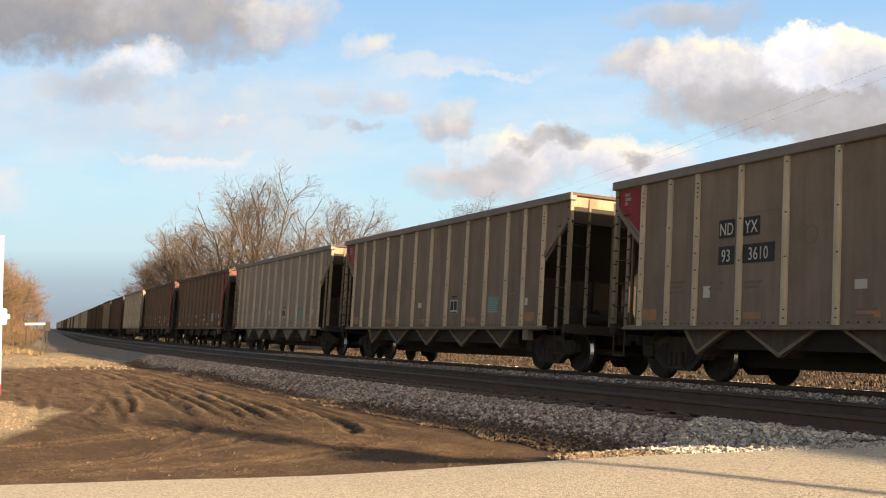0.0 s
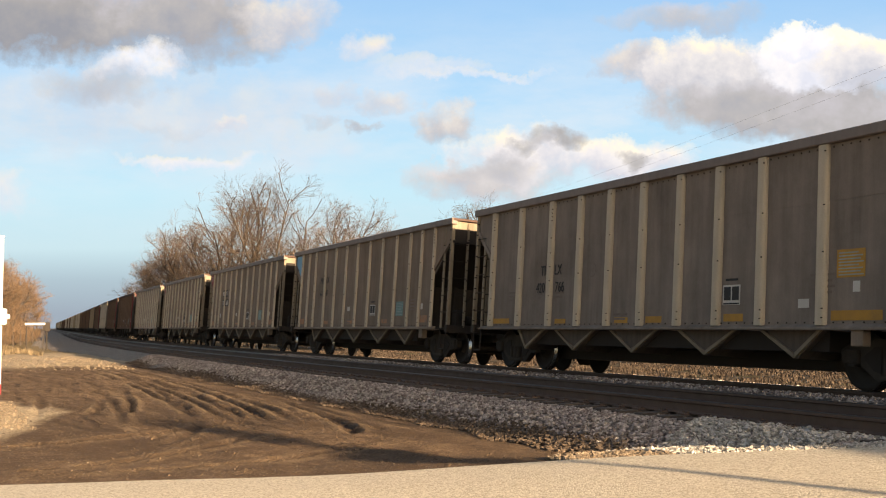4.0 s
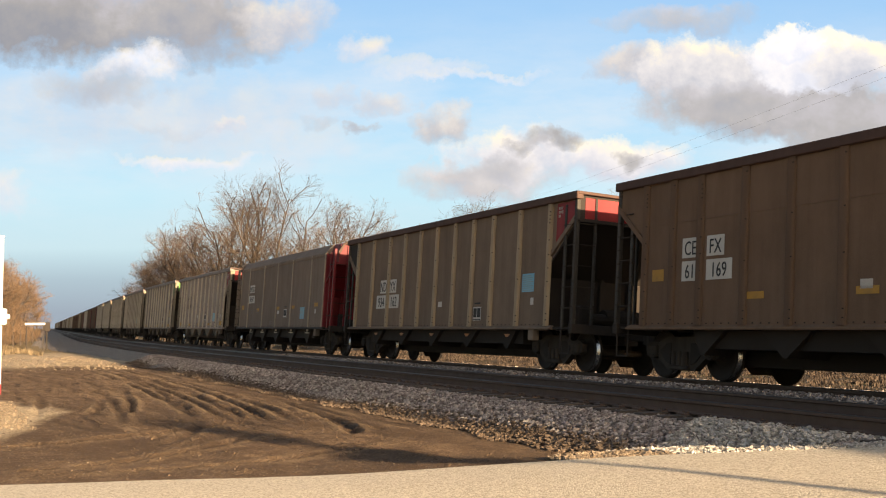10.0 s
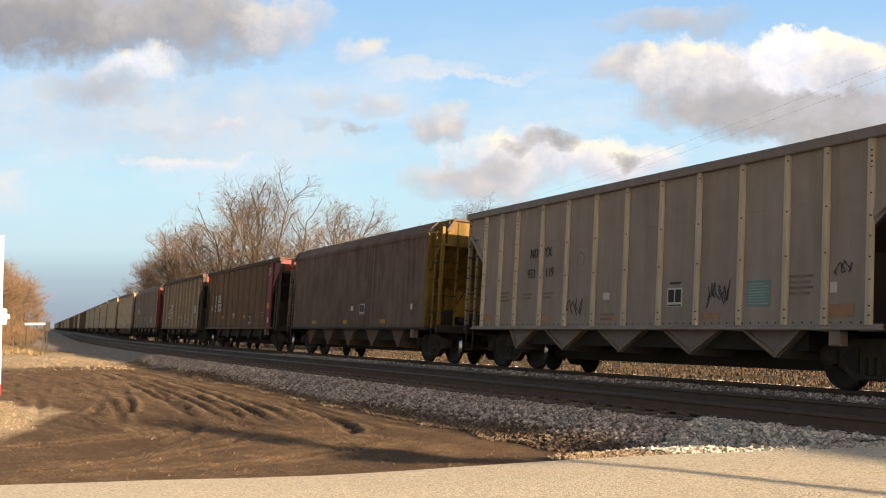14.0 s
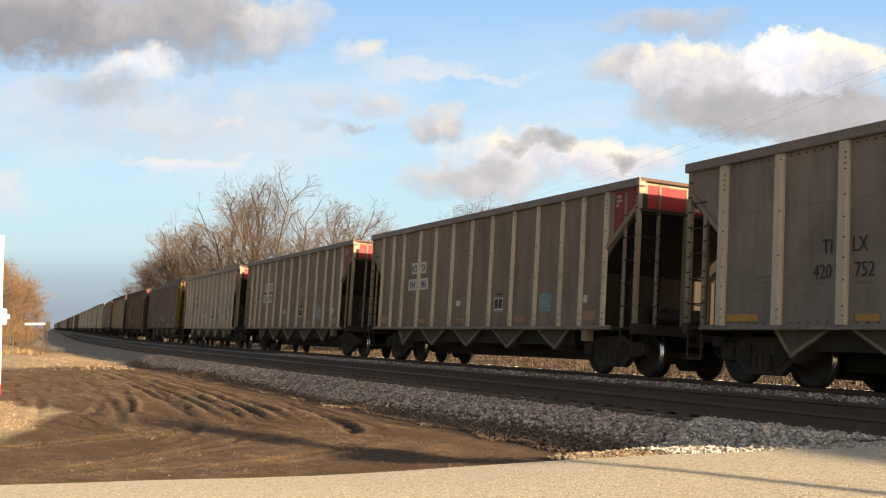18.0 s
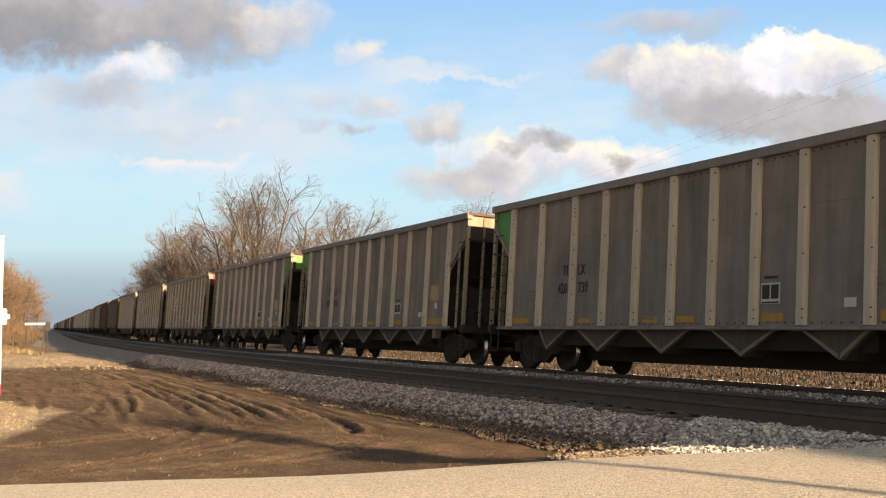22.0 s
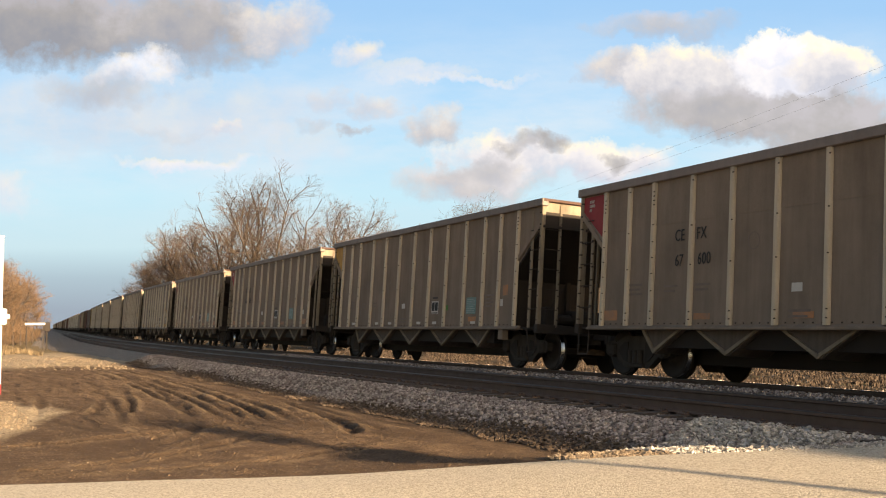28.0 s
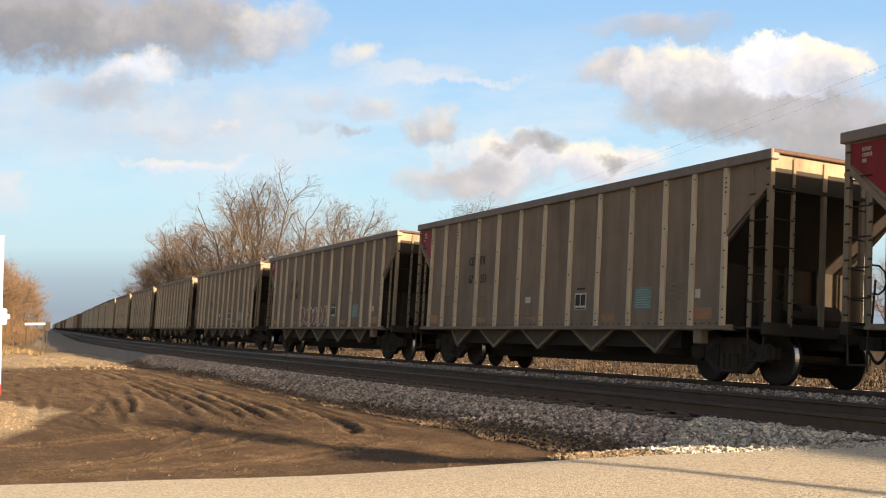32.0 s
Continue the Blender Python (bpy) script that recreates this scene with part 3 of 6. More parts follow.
def sky_material():
    m, n, l, b = node_set("cloudy_sky")
    n.remove(b)
    uv = n.new("ShaderNodeTexCoord").outputs["UV"]
    warp = n.new("ShaderNodeTexNoise")
    warp.inputs["Scale"].default_value, warp.inputs["Detail"].default_value = 0.9, 7
    warp.inputs["Roughness"].default_value = 0.62
    l.new(uv, warp.inputs["Vector"])
    off = n.new("ShaderNodeVectorMath")
    off.operation = "MULTIPLY_ADD"
    l.new(warp.outputs["Color"], off.inputs[0])
    off.inputs[1].default_value = (1.7, 1.3, 0)
    off.inputs[2].default_value = (-0.85, -0.65, 0)
    add = n.new("ShaderNodeVectorMath")
    l.new(uv, add.inputs[0])
    l.new(off.outputs[0], add.inputs[1])
    sep = n.new("ShaderNodeSeparateXYZ")
    l.new(add.outputs[0], sep.inputs[0])
    X, Y = sep.outputs[0], sep.outputs[1]
    raw = n.new("ShaderNodeSeparateXYZ")
    l.new(uv, raw.inputs[0])
    # clear sky, from the top of the view down to the hazy horizon
    v = mth(n, l, "MULTIPLY", raw.outputs[1], 1 / 6.2)
    clear = ramp(n, l, v, [(0.0, (0.33, 0.60, 0.93)), (0.28, (0.43, 0.71, 0.97)), (0.55, (0.53, 0.81, 0.95)), (0.71, (0.55, 0.77, 0.86)), (0.80, (0.41, 0.55, 0.64)), (0.90, (0.33, 0.41, 0.50))])
    # thin veils
    veil = noise_node(n, l, uv, 0.55, 6, 0.6, (0.6, 1.9, 1))
    veil = mth(n, l, "MULTIPLY", mth(n, l, "SUBTRACT", veil, 0.36), 2.6, clamp=True)
    hz = mth(n, l, "SUBTRACT", 1.0, mth(n, l, "MULTIPLY", mth(n, l, "ABSOLUTE", mth(n, l, "SUBTRACT", raw.outputs[1], 2.2)), 0.42), clamp=True)
    col = mixc(n, l, mth(n, l, "MULTIPLY", veil, mth(n, l, "MULTIPLY", hz, 0.80)), clear, (0.78, 0.84, 0.90))
    puff = noise_node(n, l, uv, 1.9, 8, 0.62)
    lump = noise_node(n, l, uv, 0.75, 5, 0.55)
    # clouds: middle, half sizes, firmness, how light the lit part is, how grey the base is
    bank = [(2.6, 1.95, 3.9, 0.95, 0.30, 0.80, 0.70), (0.6, 0.25, 3.2, 0.85, 0.85, 0.46, 0.36), (3.4, 0.32, 2.1, 0.85, 0.70, 0.56, 0.42), (5.1, 0.25, 1.0, 0.55, 0.6, 0.84, 0.62),
            (1.7, 1.50, 1.2, 0.50, 0.38, 0.58, 0.48), (2.50, 1.02, 0.90, 0.26, 0.42, 1.10, 0.98), (2.2, 1.20, 0.9, 0.20, 0.35, 0.92, 0.74),
            (3.3, 2.82, 1.3, 0.15, 0.5, 0.92, 0.86), (-0.1, 3.35, 0.70, 0.45, 0.4, 0.88, 0.80), (2.9, 2.25, 0.9, 0.12, 0.14, 0.66, 0.58)]
    puffs = [(6.6, 0.82, 0.50, 0.32, 0.45, 0.90, 0.74), (7.5, 1.25, 1.2, 0.20, 0.30, 0.88, 0.82), (5.95, 1.65, 0.45, 0.30, 0.35, 0.78, 0.66), (8.6, 1.38, 1.4, 0.09, 0.30, 0.90, 0.86),
             (6.85, 1.88, 0.55, 0.26, 0.45, 0.82, 0.62), (7.85, 2.20, 0.55, 0.42, 0.60, 0.80, 0.50), (5.75, 2.24, 0.40, 0.16, 0.30, 0.66, 0.56),
             (6.5, 2.35, 0.30, 0.13, 0.45, 0.58, 0.50), (4.1, 2.15, 0.35, 0.13, 0.45, 0.88, 0.72), (5.2, 2.6, 1.6, 0.35, 0.22, 0.82, 0.78)]
    heap = [(8.7, 3.20, 1.5, 0.42, 0.7, 0.72, 0.56), (9.2, 2.78, 1.20, 0.58, 0.8, 1.02, 0.70), (10.9, 2.82, 1.35, 0.46, 0.9, 1.04, 0.72), (8.85, 3.02, 0.8, 0.32, 0.45, 0.56, 0.47), (9.95, 2.46, 0.55, 0.22, 0.5, 0.46, 0.40), (9.35, 2.62, 0.45, 0.18, 0.45, 0.50, 0.43), (11.2, 2.82, 0.36, 0.20, 0.5, 0.46, 0.42)]
    tower = [(12.1, 0.28, 1.6, 0.28, 0.45, 0.64, 0.52), (14.2, 1.85, 2.7, 0.75, 1.0, 0.58, 0.43), (15.6, 2.35, 1.9, 0.9, 0.8, 0.55, 0.44),
             (11.4, 1.05, 0.9, 0.40, 0.7, 0.80, 0.56), (12.7, 1.22, 1.5, 0.66, 1.1, 1.04, 0.60), (13.2, 1.75, 1.5, 0.35, 0.5, 0.55, 0.45), (14.6, 1.02, 1.2, 0.66, 1.3, 1.14, 0.84), (14.3, 0.70, 0.45, 0.34, 1.1, 1.12, 0.9), (15.3, 1.10, 0.9, 0.5, 1.0, 1.05, 0.66)]
    clouds = bank + puffs + heap + tower
    for cx, cy, rx, ry, firm, lit, base in clouds:
        warm = smooth(0.6, 1.0, lit)
        dx = mth(n, l, "DIVIDE", mth(n, l, "SUBTRACT", X, cx), rx)
        dy = mth(n, l, "DIVIDE", mth(n, l, "SUBTRACT", Y, cy), ry)
        d = mth(n, l, "ADD", mth(n, l, "MULTIPLY", dx, dx), mth(n, l, "MULTIPLY", dy, dy))
        dens = mth(n, l, "SUBTRACT", mth(n, l, "MULTIPLY_ADD", puff, 1.3, 0.42), d)
        a = mth(n, l, "MULTIPLY", dens, 1.6 * firm, clamp=True)
        up = mth(n, l, "MULTIPLY_ADD", dy, -0.42, mth(n, l, "MULTIPLY_ADD", lump, 1.5, -0.28))
        up = mth(n, l, "ADD", up, mth(n, l, "MULTIPLY_ADD", puff, 0.9, -0.45), clamp=True)
        c = ramp(n, l, up, [(0.15, (base * 0.88, base * 0.94, base * 1.08)), (0.55, ((lit + base) / 2 * 0.97, (lit + base) / 2 * 0.97, (lit + base) / 2 * 1.0)), (0.85, (lit, lit * (1.0 - 0.06 * warm), lit * (1.08 - 0.32 * warm)))])
        col = mixc(n, l, a, col, c)
    em = n.new("ShaderNodeEmission")
    l.new(col, em.inputs[0])
    em.inputs[1].default_value = 1.06 * 2.0 ** -EXPOSURE
    l.new(em.outputs[0], n["Material Output"].inputs[0])
    return m


def sky_dome():
    """A sector of a far dome that carries the sky ahead of the camera."""
    bm = B()
    uvl = bm.loops.layers.uv.new("UVMap")
    R, nx, ny = 4450.0, 44, 24
    grid, uvs = [], {}
    for j in range(ny + 1):
        row = []
        for i in range(nx + 1):
            px, py = -3.5 + 23.0 * i / nx, -3.2 + 9.6 * j / ny
            vtx = bm.verts.new(Vector((0, 0, EYE_Z)) + pix_dir(px, py) * R)
            uvs[vtx] = (px, py)
            row.append(vtx)
        grid.append(row)
    for j in range(ny):
        for i in range(nx):
            f = bm.faces.new((grid[j][i], grid[j][i + 1], grid[j + 1][i + 1], grid[j + 1][i]))
            f.smooth = True
            for lp in f.loops:
                lp[uvl].uv = uvs[lp.vert]
    ob = part("sky_backdrop", bm, sky_material())
    return tagged(ob, "cloudy late-afternoon sky with drifting white and grey clouds", "sky", kind="structure")


sky_back = sky_dome()
DRIFT = pix_dir(2.0, 4.0) * 225.0


# ---------------------------------------------------------------- ground
ROAD_EDGE = [(-300, 86), (-60, 26), (-10, 13.9), (0.5, 11.4), (2.6, 10.85), (4.8, 10.3), (6.1, 9.8), (7.3, 9.0), (8.4, 8.15), (10.5, 7.2), (20, 4.2), (60, -7), (300, -75)]


def road_edge(x):
    for (xa, ya), (xb, yb) in zip(ROAD_EDGE, ROAD_EDGE[1:]):
        if x <= xb:
            return ya + (yb - ya) * (x - xa) / (xb - xa)
    return ROAD_EDGE[-1][1]


def road_z(x):
    return -0.46 + 0.40 * smooth(3.0, 11.5, x) - 0.5 * smooth(16.5, 28, x)


def bed_z(x, y):
    """The ground with the raised bed of the two tracks."""
    xt = x - bend(y)
    z = -0.62 - 0.15 * smooth(40, 120, y)
    z += 0.34 * smooth(7.5, 9.6, xt)
    z -= 0.55 * smooth(15.4, 18.0, xt)
    z -= 0.3 * smooth(20, 60, xt)
    return z


RUTS = [((5.5, 46), (5.7, 30), (4.6, 19.5)), ((6.2, 46), (6.6, 28), (5.2, 18.8)), ((5.9, 44), (6.1, 28), (4.9, 19.2)), ((6.6, 44), (6.8, 28), (5.6, 18.3)), ((5.1, 42), (5.0, 30), (4.2, 19.8)), ((4.6, 40), (4.0, 29), (2.5, 21.2)), ((4.0, 35), (3.6, 25), (2.8, 19.3)), ((6.9, 24), (6.6, 20), (5.8, 15.8)), ((7.0, 22.5), (6.9, 19.5), (6.4, 16.2)), ((3.2, 38), (2.4, 30), (1.5, 21)), ((5.7, 40), (5.9, 29), (5.0, 20.5)), ((6.4, 40), (6.8, 27), (5.8, 20)), ((5.3, 36), (5.2, 28), (4.4, 21.5)), ((6.0, 27), (5.8, 23), (5.3, 19)), ((4.3, 30), (4.0, 26), (3.3, 22)), ((6.7, 21), (6.4, 18), (5.9, 16.2)), ((0.2, 30), (1.4, 24), (2.2, 18)), ((4.2, 20), (3.6, 16.5), (2.2, 14.8)), ((4.6, 17), (3.0, 14.2), (0.5, 13.2)), ((-3.0, 16.6), (1.6, 15.4), (4.7, 19)), ((0.5, 12.5), (3.6, 12.4), (5.7, 15))]


def rut_points():
    """The wheel ruts as close points, each with its depth."""
    out = []
    for k, (p, q, r) in enumerate(RUTS):
        for i in range(161):
            t = i / 160
            ax = (1 - t) ** 2 * p[0] + 2 * t * (1 - t) * q[0] + t * t * r[0]
            ay = (1 - t) ** 2 * p[1] + 2 * t * (1 - t) * q[1] + t * t * r[1]
            ax += 0.10 * noise.noise((ay * 0.35, k, 0))
            worn = smooth(-0.50, 0.05, noise.noise((ay * 0.30, k * 3.7, 5)))
            deep = (0.045 if k in (5, 6, 9) else 0.066 if k < 16 else 0.03) * (0.10 + 0.90 * worn) * smooth(0, 0.12, t) * smooth(1, 0.9, t)
            out.append((ax, ay, deep))
    return np.array(out)


RUT = rut_points()
NEAREST = {}


def nearest_rut(x, y):
    """Distance to the nearest wheel track, and that track's depth there."""
    key = (round(x, 4), round(y, 4))
    if key not in NEAREST:
        d2 = (RUT[:, 0] - x) ** 2 + ((RUT[:, 1] - y) * 0.6) ** 2
        i = int(np.argmin(d2))
        NEAREST[key] = (math.sqrt(d2[i]), float(RUT[i, 2]))
    return NEAREST[key]



def rut_depth(x, y):
    d, deep = nearest_rut(x, y)
    if d > 0.8:
        return 0.0
    edge = 1.0 + 0.6 * noise.noise((x * 5.0, y * 2.2, 0))
    return deep * edge * (-math.exp(-(d / 0.075) ** 2) + 0.55 * math.exp(-((d - 0.15) / 0.06) ** 2))


def ground_z(x, y):
    z = bed_z(x, y)
    e = road_edge(x)
    onroad = smooth(3.0, 0.2, y - e) * smooth(-14, -10, y - e)
    if x > 7.5:
        onroad *= 1.0 if y < e + 0.2 else smooth(1.6, 0.2, y - e)
    z = z * (1 - onroad) + (road_z(x) - 0.05) * onroad
    if -12 < x < 9 and 8 < y < 45:
        xt = x - bend(y)
        w = smooth(0.0, 0.8, y - e) * smooth(7.2, 6.2, xt)
        if w > 0:
            z += w * (rut_depth(x, y) + 0.018 * noise.fractal((x * 0.7, y * 0.35, 3), 1.0, 2.0, 3) + 0.016 * noise.noise((x * 1.1 + y * 0.35, y * 1.3, 17)) * smooth(2.5, 4.5, x + 0.1 * (y - 20)) + 0.022 * (0.45 - abs(noise.noise((x * 1.7, y * 1.1, 8)))) * smooth(-0.2, 0.3, noise.noise((x * 0.4, y * 0.25, 2))) + 0.018 * noise.noise((x * 4.1, y * 3.0, 1)) + 0.014 * noise.noise((x * 8.5, y * 6.5, 5)))
    elif abs(x) < 120 and y < 200:
        z += 0.08 * noise.fractal((x * 0.2, y * 0.2, 7), 1.0, 2.0, 3)
    return z


def spaced(lo, fine0, fine1, hi, step, grow):
    out = []
    v = fine0
    while v <= fine1:
        out.append(v)
        v += step
    s, v = step, out[-1]
    while v < hi:
        s *= grow
        v += s
        out.append(min(v, hi))
    s, v = step, fine0
    left = []
    while v > lo:
        s *= grow
        v -= s
        left.append(max(v, lo))
    return left[::-1] + out


def grid_mesh(name, xs, ys, zf, mat):
    verts = [(x, y, zf(x, y)) for y in ys for x in xs]
    nx = len(xs)
    faces = [(j * nx + i, j * nx + i + 1, (j + 1) * nx + i + 1, (j + 1) * nx + i) for j in range(len(ys) - 1) for i in range(nx - 1)]
    me = bpy.data.meshes.new(name)
    me.from_pydata(verts, [], faces)
    me.materials.append(mat)
    rut_attr = me.attributes.new("rut_dark", "FLOAT", "POINT")
    rut_attr.data.foreach_set("value", [rut_tone(x, y) if -4.5 < x < 7.4 and 9 < y < 46 else 0.0 for y in ys for x in xs])
    dry = me.attributes.new("pale_crest", "FLOAT", "POINT")
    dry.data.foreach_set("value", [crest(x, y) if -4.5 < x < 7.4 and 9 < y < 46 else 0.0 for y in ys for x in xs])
    for p in me.polygons:
        p.use_smooth = True
    return me


def rut_tone(x, y):
    """Darker churned soil along the wheel tracks, 0 to 1."""
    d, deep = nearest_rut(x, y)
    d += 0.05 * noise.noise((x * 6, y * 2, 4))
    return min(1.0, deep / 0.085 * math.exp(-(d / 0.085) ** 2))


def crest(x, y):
    """Paler soil pushed up beside the wheel tracks, 0 to 1."""
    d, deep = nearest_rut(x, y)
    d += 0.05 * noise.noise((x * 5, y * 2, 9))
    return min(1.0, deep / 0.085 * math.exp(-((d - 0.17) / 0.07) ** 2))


def ground_material():
    m, n, l, b = node_set("dirt_and_grass")
    pos = n.new("ShaderNodeNewGeometry").outputs["Position"]
    sep = n.new("ShaderNodeSeparateXYZ")
    l.new(pos, sep.inputs[0])
    broad = noise_node(n, l, pos, 0.35, 5, 0.6)
    mid = noise_node(n, l, pos, 2.2, 5, 0.65)
    fine = noise_node(n, l, pos, 18, 5, 0.7)
    grit = noise_node(n, l, pos, 70, 3, 0.7)
    dirt = ramp(n, l, mid, [(0.25, (0.078, 0.050, 0.032)), (0.5, (0.138, 0.089, 0.055)), (0.75, (0.225, 0.152, 0.094))])
    dirt = mixc(n, l, mth(n, l, "MULTIPLY", mth(n, l, "SUBTRACT", grit, 0.58), 6.0, clamp=True), dirt, (0.27, 0.20, 0.135))
    dirt = mixc(n, l, mth(n, l, "MULTIPLY", mth(n, l, "SUBTRACT", 0.46, fine), 5.0, clamp=True), dirt, (0.06, 0.04, 0.027))
    # Broad dark band stands in for a cast shadow, put into the soil colour.
    shade_band = mth(n, l, "SUBTRACT", mth(n, l, "MULTIPLY_ADD", broad, 2.6, 0.15), mth(n, l, "MULTIPLY", mth(n, l, "ABSOLUTE", mth(n, l, "SUBTRACT", mth(n, l, "MULTIPLY_ADD", sep.outputs[0], -0.25, sep.outputs[1]), 19.5)), 0.22), clamp=True)
    dirt = mixc(n, l, mth(n, l, "MULTIPLY", shade_band, 0.8), dirt, mixc(n, l, mid, (0.052, 0.034, 0.022), (0.10, 0.064, 0.041)))
    crumb = noise_node(n, l, pos, 30, 2, 0.5)
    dirt = mixc(n, l, mth(n, l, "MULTIPLY", mth(n, l, "SUBTRACT", crumb, 0.57), 7.0, clamp=True), dirt, (0.27, 0.195, 0.13))
    dirt = mixc(n, l, mth(n, l, "MULTIPLY", mth(n, l, "SUBTRACT", 0.42, crumb), 6.0, clamp=True), dirt, (0.045, 0.030, 0.021))
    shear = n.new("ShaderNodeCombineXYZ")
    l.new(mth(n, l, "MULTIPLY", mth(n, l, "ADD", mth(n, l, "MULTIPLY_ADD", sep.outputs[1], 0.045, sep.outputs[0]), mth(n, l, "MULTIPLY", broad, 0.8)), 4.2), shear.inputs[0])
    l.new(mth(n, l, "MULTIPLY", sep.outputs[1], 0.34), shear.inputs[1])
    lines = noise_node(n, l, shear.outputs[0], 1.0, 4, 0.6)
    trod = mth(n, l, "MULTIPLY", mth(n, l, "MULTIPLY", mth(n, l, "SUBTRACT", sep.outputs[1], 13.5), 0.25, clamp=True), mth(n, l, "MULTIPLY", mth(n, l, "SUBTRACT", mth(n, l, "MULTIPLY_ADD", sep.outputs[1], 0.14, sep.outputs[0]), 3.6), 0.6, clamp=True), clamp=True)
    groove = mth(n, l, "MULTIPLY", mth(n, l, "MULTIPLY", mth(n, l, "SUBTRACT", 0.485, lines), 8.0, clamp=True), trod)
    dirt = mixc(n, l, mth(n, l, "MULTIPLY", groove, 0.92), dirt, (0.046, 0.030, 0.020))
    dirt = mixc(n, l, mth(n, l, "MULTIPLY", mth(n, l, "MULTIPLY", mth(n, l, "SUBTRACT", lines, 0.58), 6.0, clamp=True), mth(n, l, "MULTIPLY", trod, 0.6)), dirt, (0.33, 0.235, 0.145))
    mott = noise_node(n, l, shear.outputs[0], 0.45, 5, 0.65)
    dirt = mixc(n, l, mth(n, l, "MULTIPLY", mth(n, l, "MULTIPLY", mth(n, l, "SUBTRACT", mott, 0.44), 5.0, clamp=True), 0.62), dirt, (0.082, 0.053, 0.034))
    # Soil turns darker in the wheel tracks and paler beside them.
    rut_attr = n.new("ShaderNodeAttribute")
    rut_attr.attribute_name = "rut_dark"
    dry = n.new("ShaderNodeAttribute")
    dry.attribute_name = "pale_crest"
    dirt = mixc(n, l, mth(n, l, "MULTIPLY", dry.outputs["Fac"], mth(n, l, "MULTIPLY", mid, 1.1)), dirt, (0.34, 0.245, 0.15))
    dirt = mixc(n, l, mth(n, l, "MULTIPLY", rut_attr.outputs["Fac"], 0.92), dirt, (0.034, 0.022, 0.015))
    # spread gravel: a strip along the verge and a patch on the lay-by
    along = mth(n, l, "MULTIPLY_ADD", sep.outputs[0], -0.6, sep.outputs[1])
    strip = mth(n, l, "MULTIPLY", mth(n, l, "MULTIPLY", mth(n, l, "SUBTRACT", along, 44.0), 0.16, clamp=True), mth(n, l, "MULTIPLY", mth(n, l, "SUBTRACT", 92.0, along), 0.05, clamp=True))
    patch = mth(n, l, "SUBTRACT", mth(n, l, "MULTIPLY_ADD", broad, 3.0, 1.6), mth(n, l, "ADD", mth(n, l, "MULTIPLY", mth(n, l, "ABSOLUTE", mth(n, l, "SUBTRACT", sep.outputs[1], 22.8)), 0.60), mth(n, l, "MULTIPLY", mth(n, l, "SUBTRACT", sep.outputs[0], 1.0), 2.2)), clamp=True)
    spread = mth(n, l, "MULTIPLY", mth(n, l, "MAXIMUM", strip, patch), mth(n, l, "MULTIPLY", mid, 1.9), clamp=True)
    dirt = mixc(n, l, spread, dirt, ramp(n, l, mth(n, l, "ADD", mth(n, l, "MULTIPLY", grit, 0.25), mth(n, l, "MULTIPLY", fine, 0.75)), [(0.36, (0.17, 0.128, 0.083)), (0.58, (0.56, 0.455, 0.32))]))
    straw = ramp(n, l, mth(n, l, "ADD", mth(n, l, "MULTIPLY", fine, 0.4), mth(n, l, "MULTIPLY", mid, 0.6)), [(0.38, (0.025, 0.020, 0.013)), (0.5, (0.062, 0.046, 0.030)), (0.64, (0.125, 0.096, 0.062))])
    straw = mixc(n, l, mth(n, l, "MULTIPLY", mth(n, l, "SUBTRACT", broad, 0.54), 6.0, clamp=True), straw, (0.075, 0.085, 0.030))
    far = mth(n, l, "MULTIPLY", mth(n, l, "ADD", mth(n, l, "SUBTRACT", sep.outputs[1], 84.0), mth(n, l, "MULTIPLY", broad, 24.0)), 0.07, clamp=True)
    side = mth(n, l, "MULTIPLY", mth(n, l, "ADD", mth(n, l, "SUBTRACT", sep.outputs[0], 17.3), mth(n, l, "MULTIPLY", mid, 1.0)), 1.5, clamp=True)
    back = mth(n, l, "MULTIPLY", mth(n, l, "SUBTRACT", 2.0, sep.outputs[1]), 0.5, clamp=True)
    verge = ramp(n, l, mth(n, l, "ADD", mth(n, l, "MULTIPLY", fine, 0.5), mth(n, l, "MULTIPLY", mid, 0.5)), [(0.36, (0.10, 0.075, 0.042)), (0.64, (0.31, 0.235, 0.135))])
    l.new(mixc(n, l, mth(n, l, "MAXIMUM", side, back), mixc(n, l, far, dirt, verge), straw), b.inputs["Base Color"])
    b.inputs["Roughness"].default_value = 0.95
    b.inputs["Specular IOR Level"].default_value = 0.15
    h = mth(n, l, "ADD", mth(n, l, "MULTIPLY", mid, 0.45), mth(n, l, "ADD", mth(n, l, "MULTIPLY", fine, 0.55), mth(n, l, "MULTIPLY", grit, 0.25)))
    h = mth(n, l, "ADD", h, mth(n, l, "MULTIPLY_ADD", groove, -0.5, mth(n, l, "MULTIPLY", crumb, 0.5)))
    bump_to(n, l, b, h, 0.9, 0.08)
    return m


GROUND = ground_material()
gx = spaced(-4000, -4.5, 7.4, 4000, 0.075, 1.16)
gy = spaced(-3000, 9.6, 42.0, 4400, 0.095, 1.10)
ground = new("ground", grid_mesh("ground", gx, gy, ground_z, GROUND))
tagged(ground, "rutted brown dirt and dry winter grass beside the tracks", "ground", kind="structure")


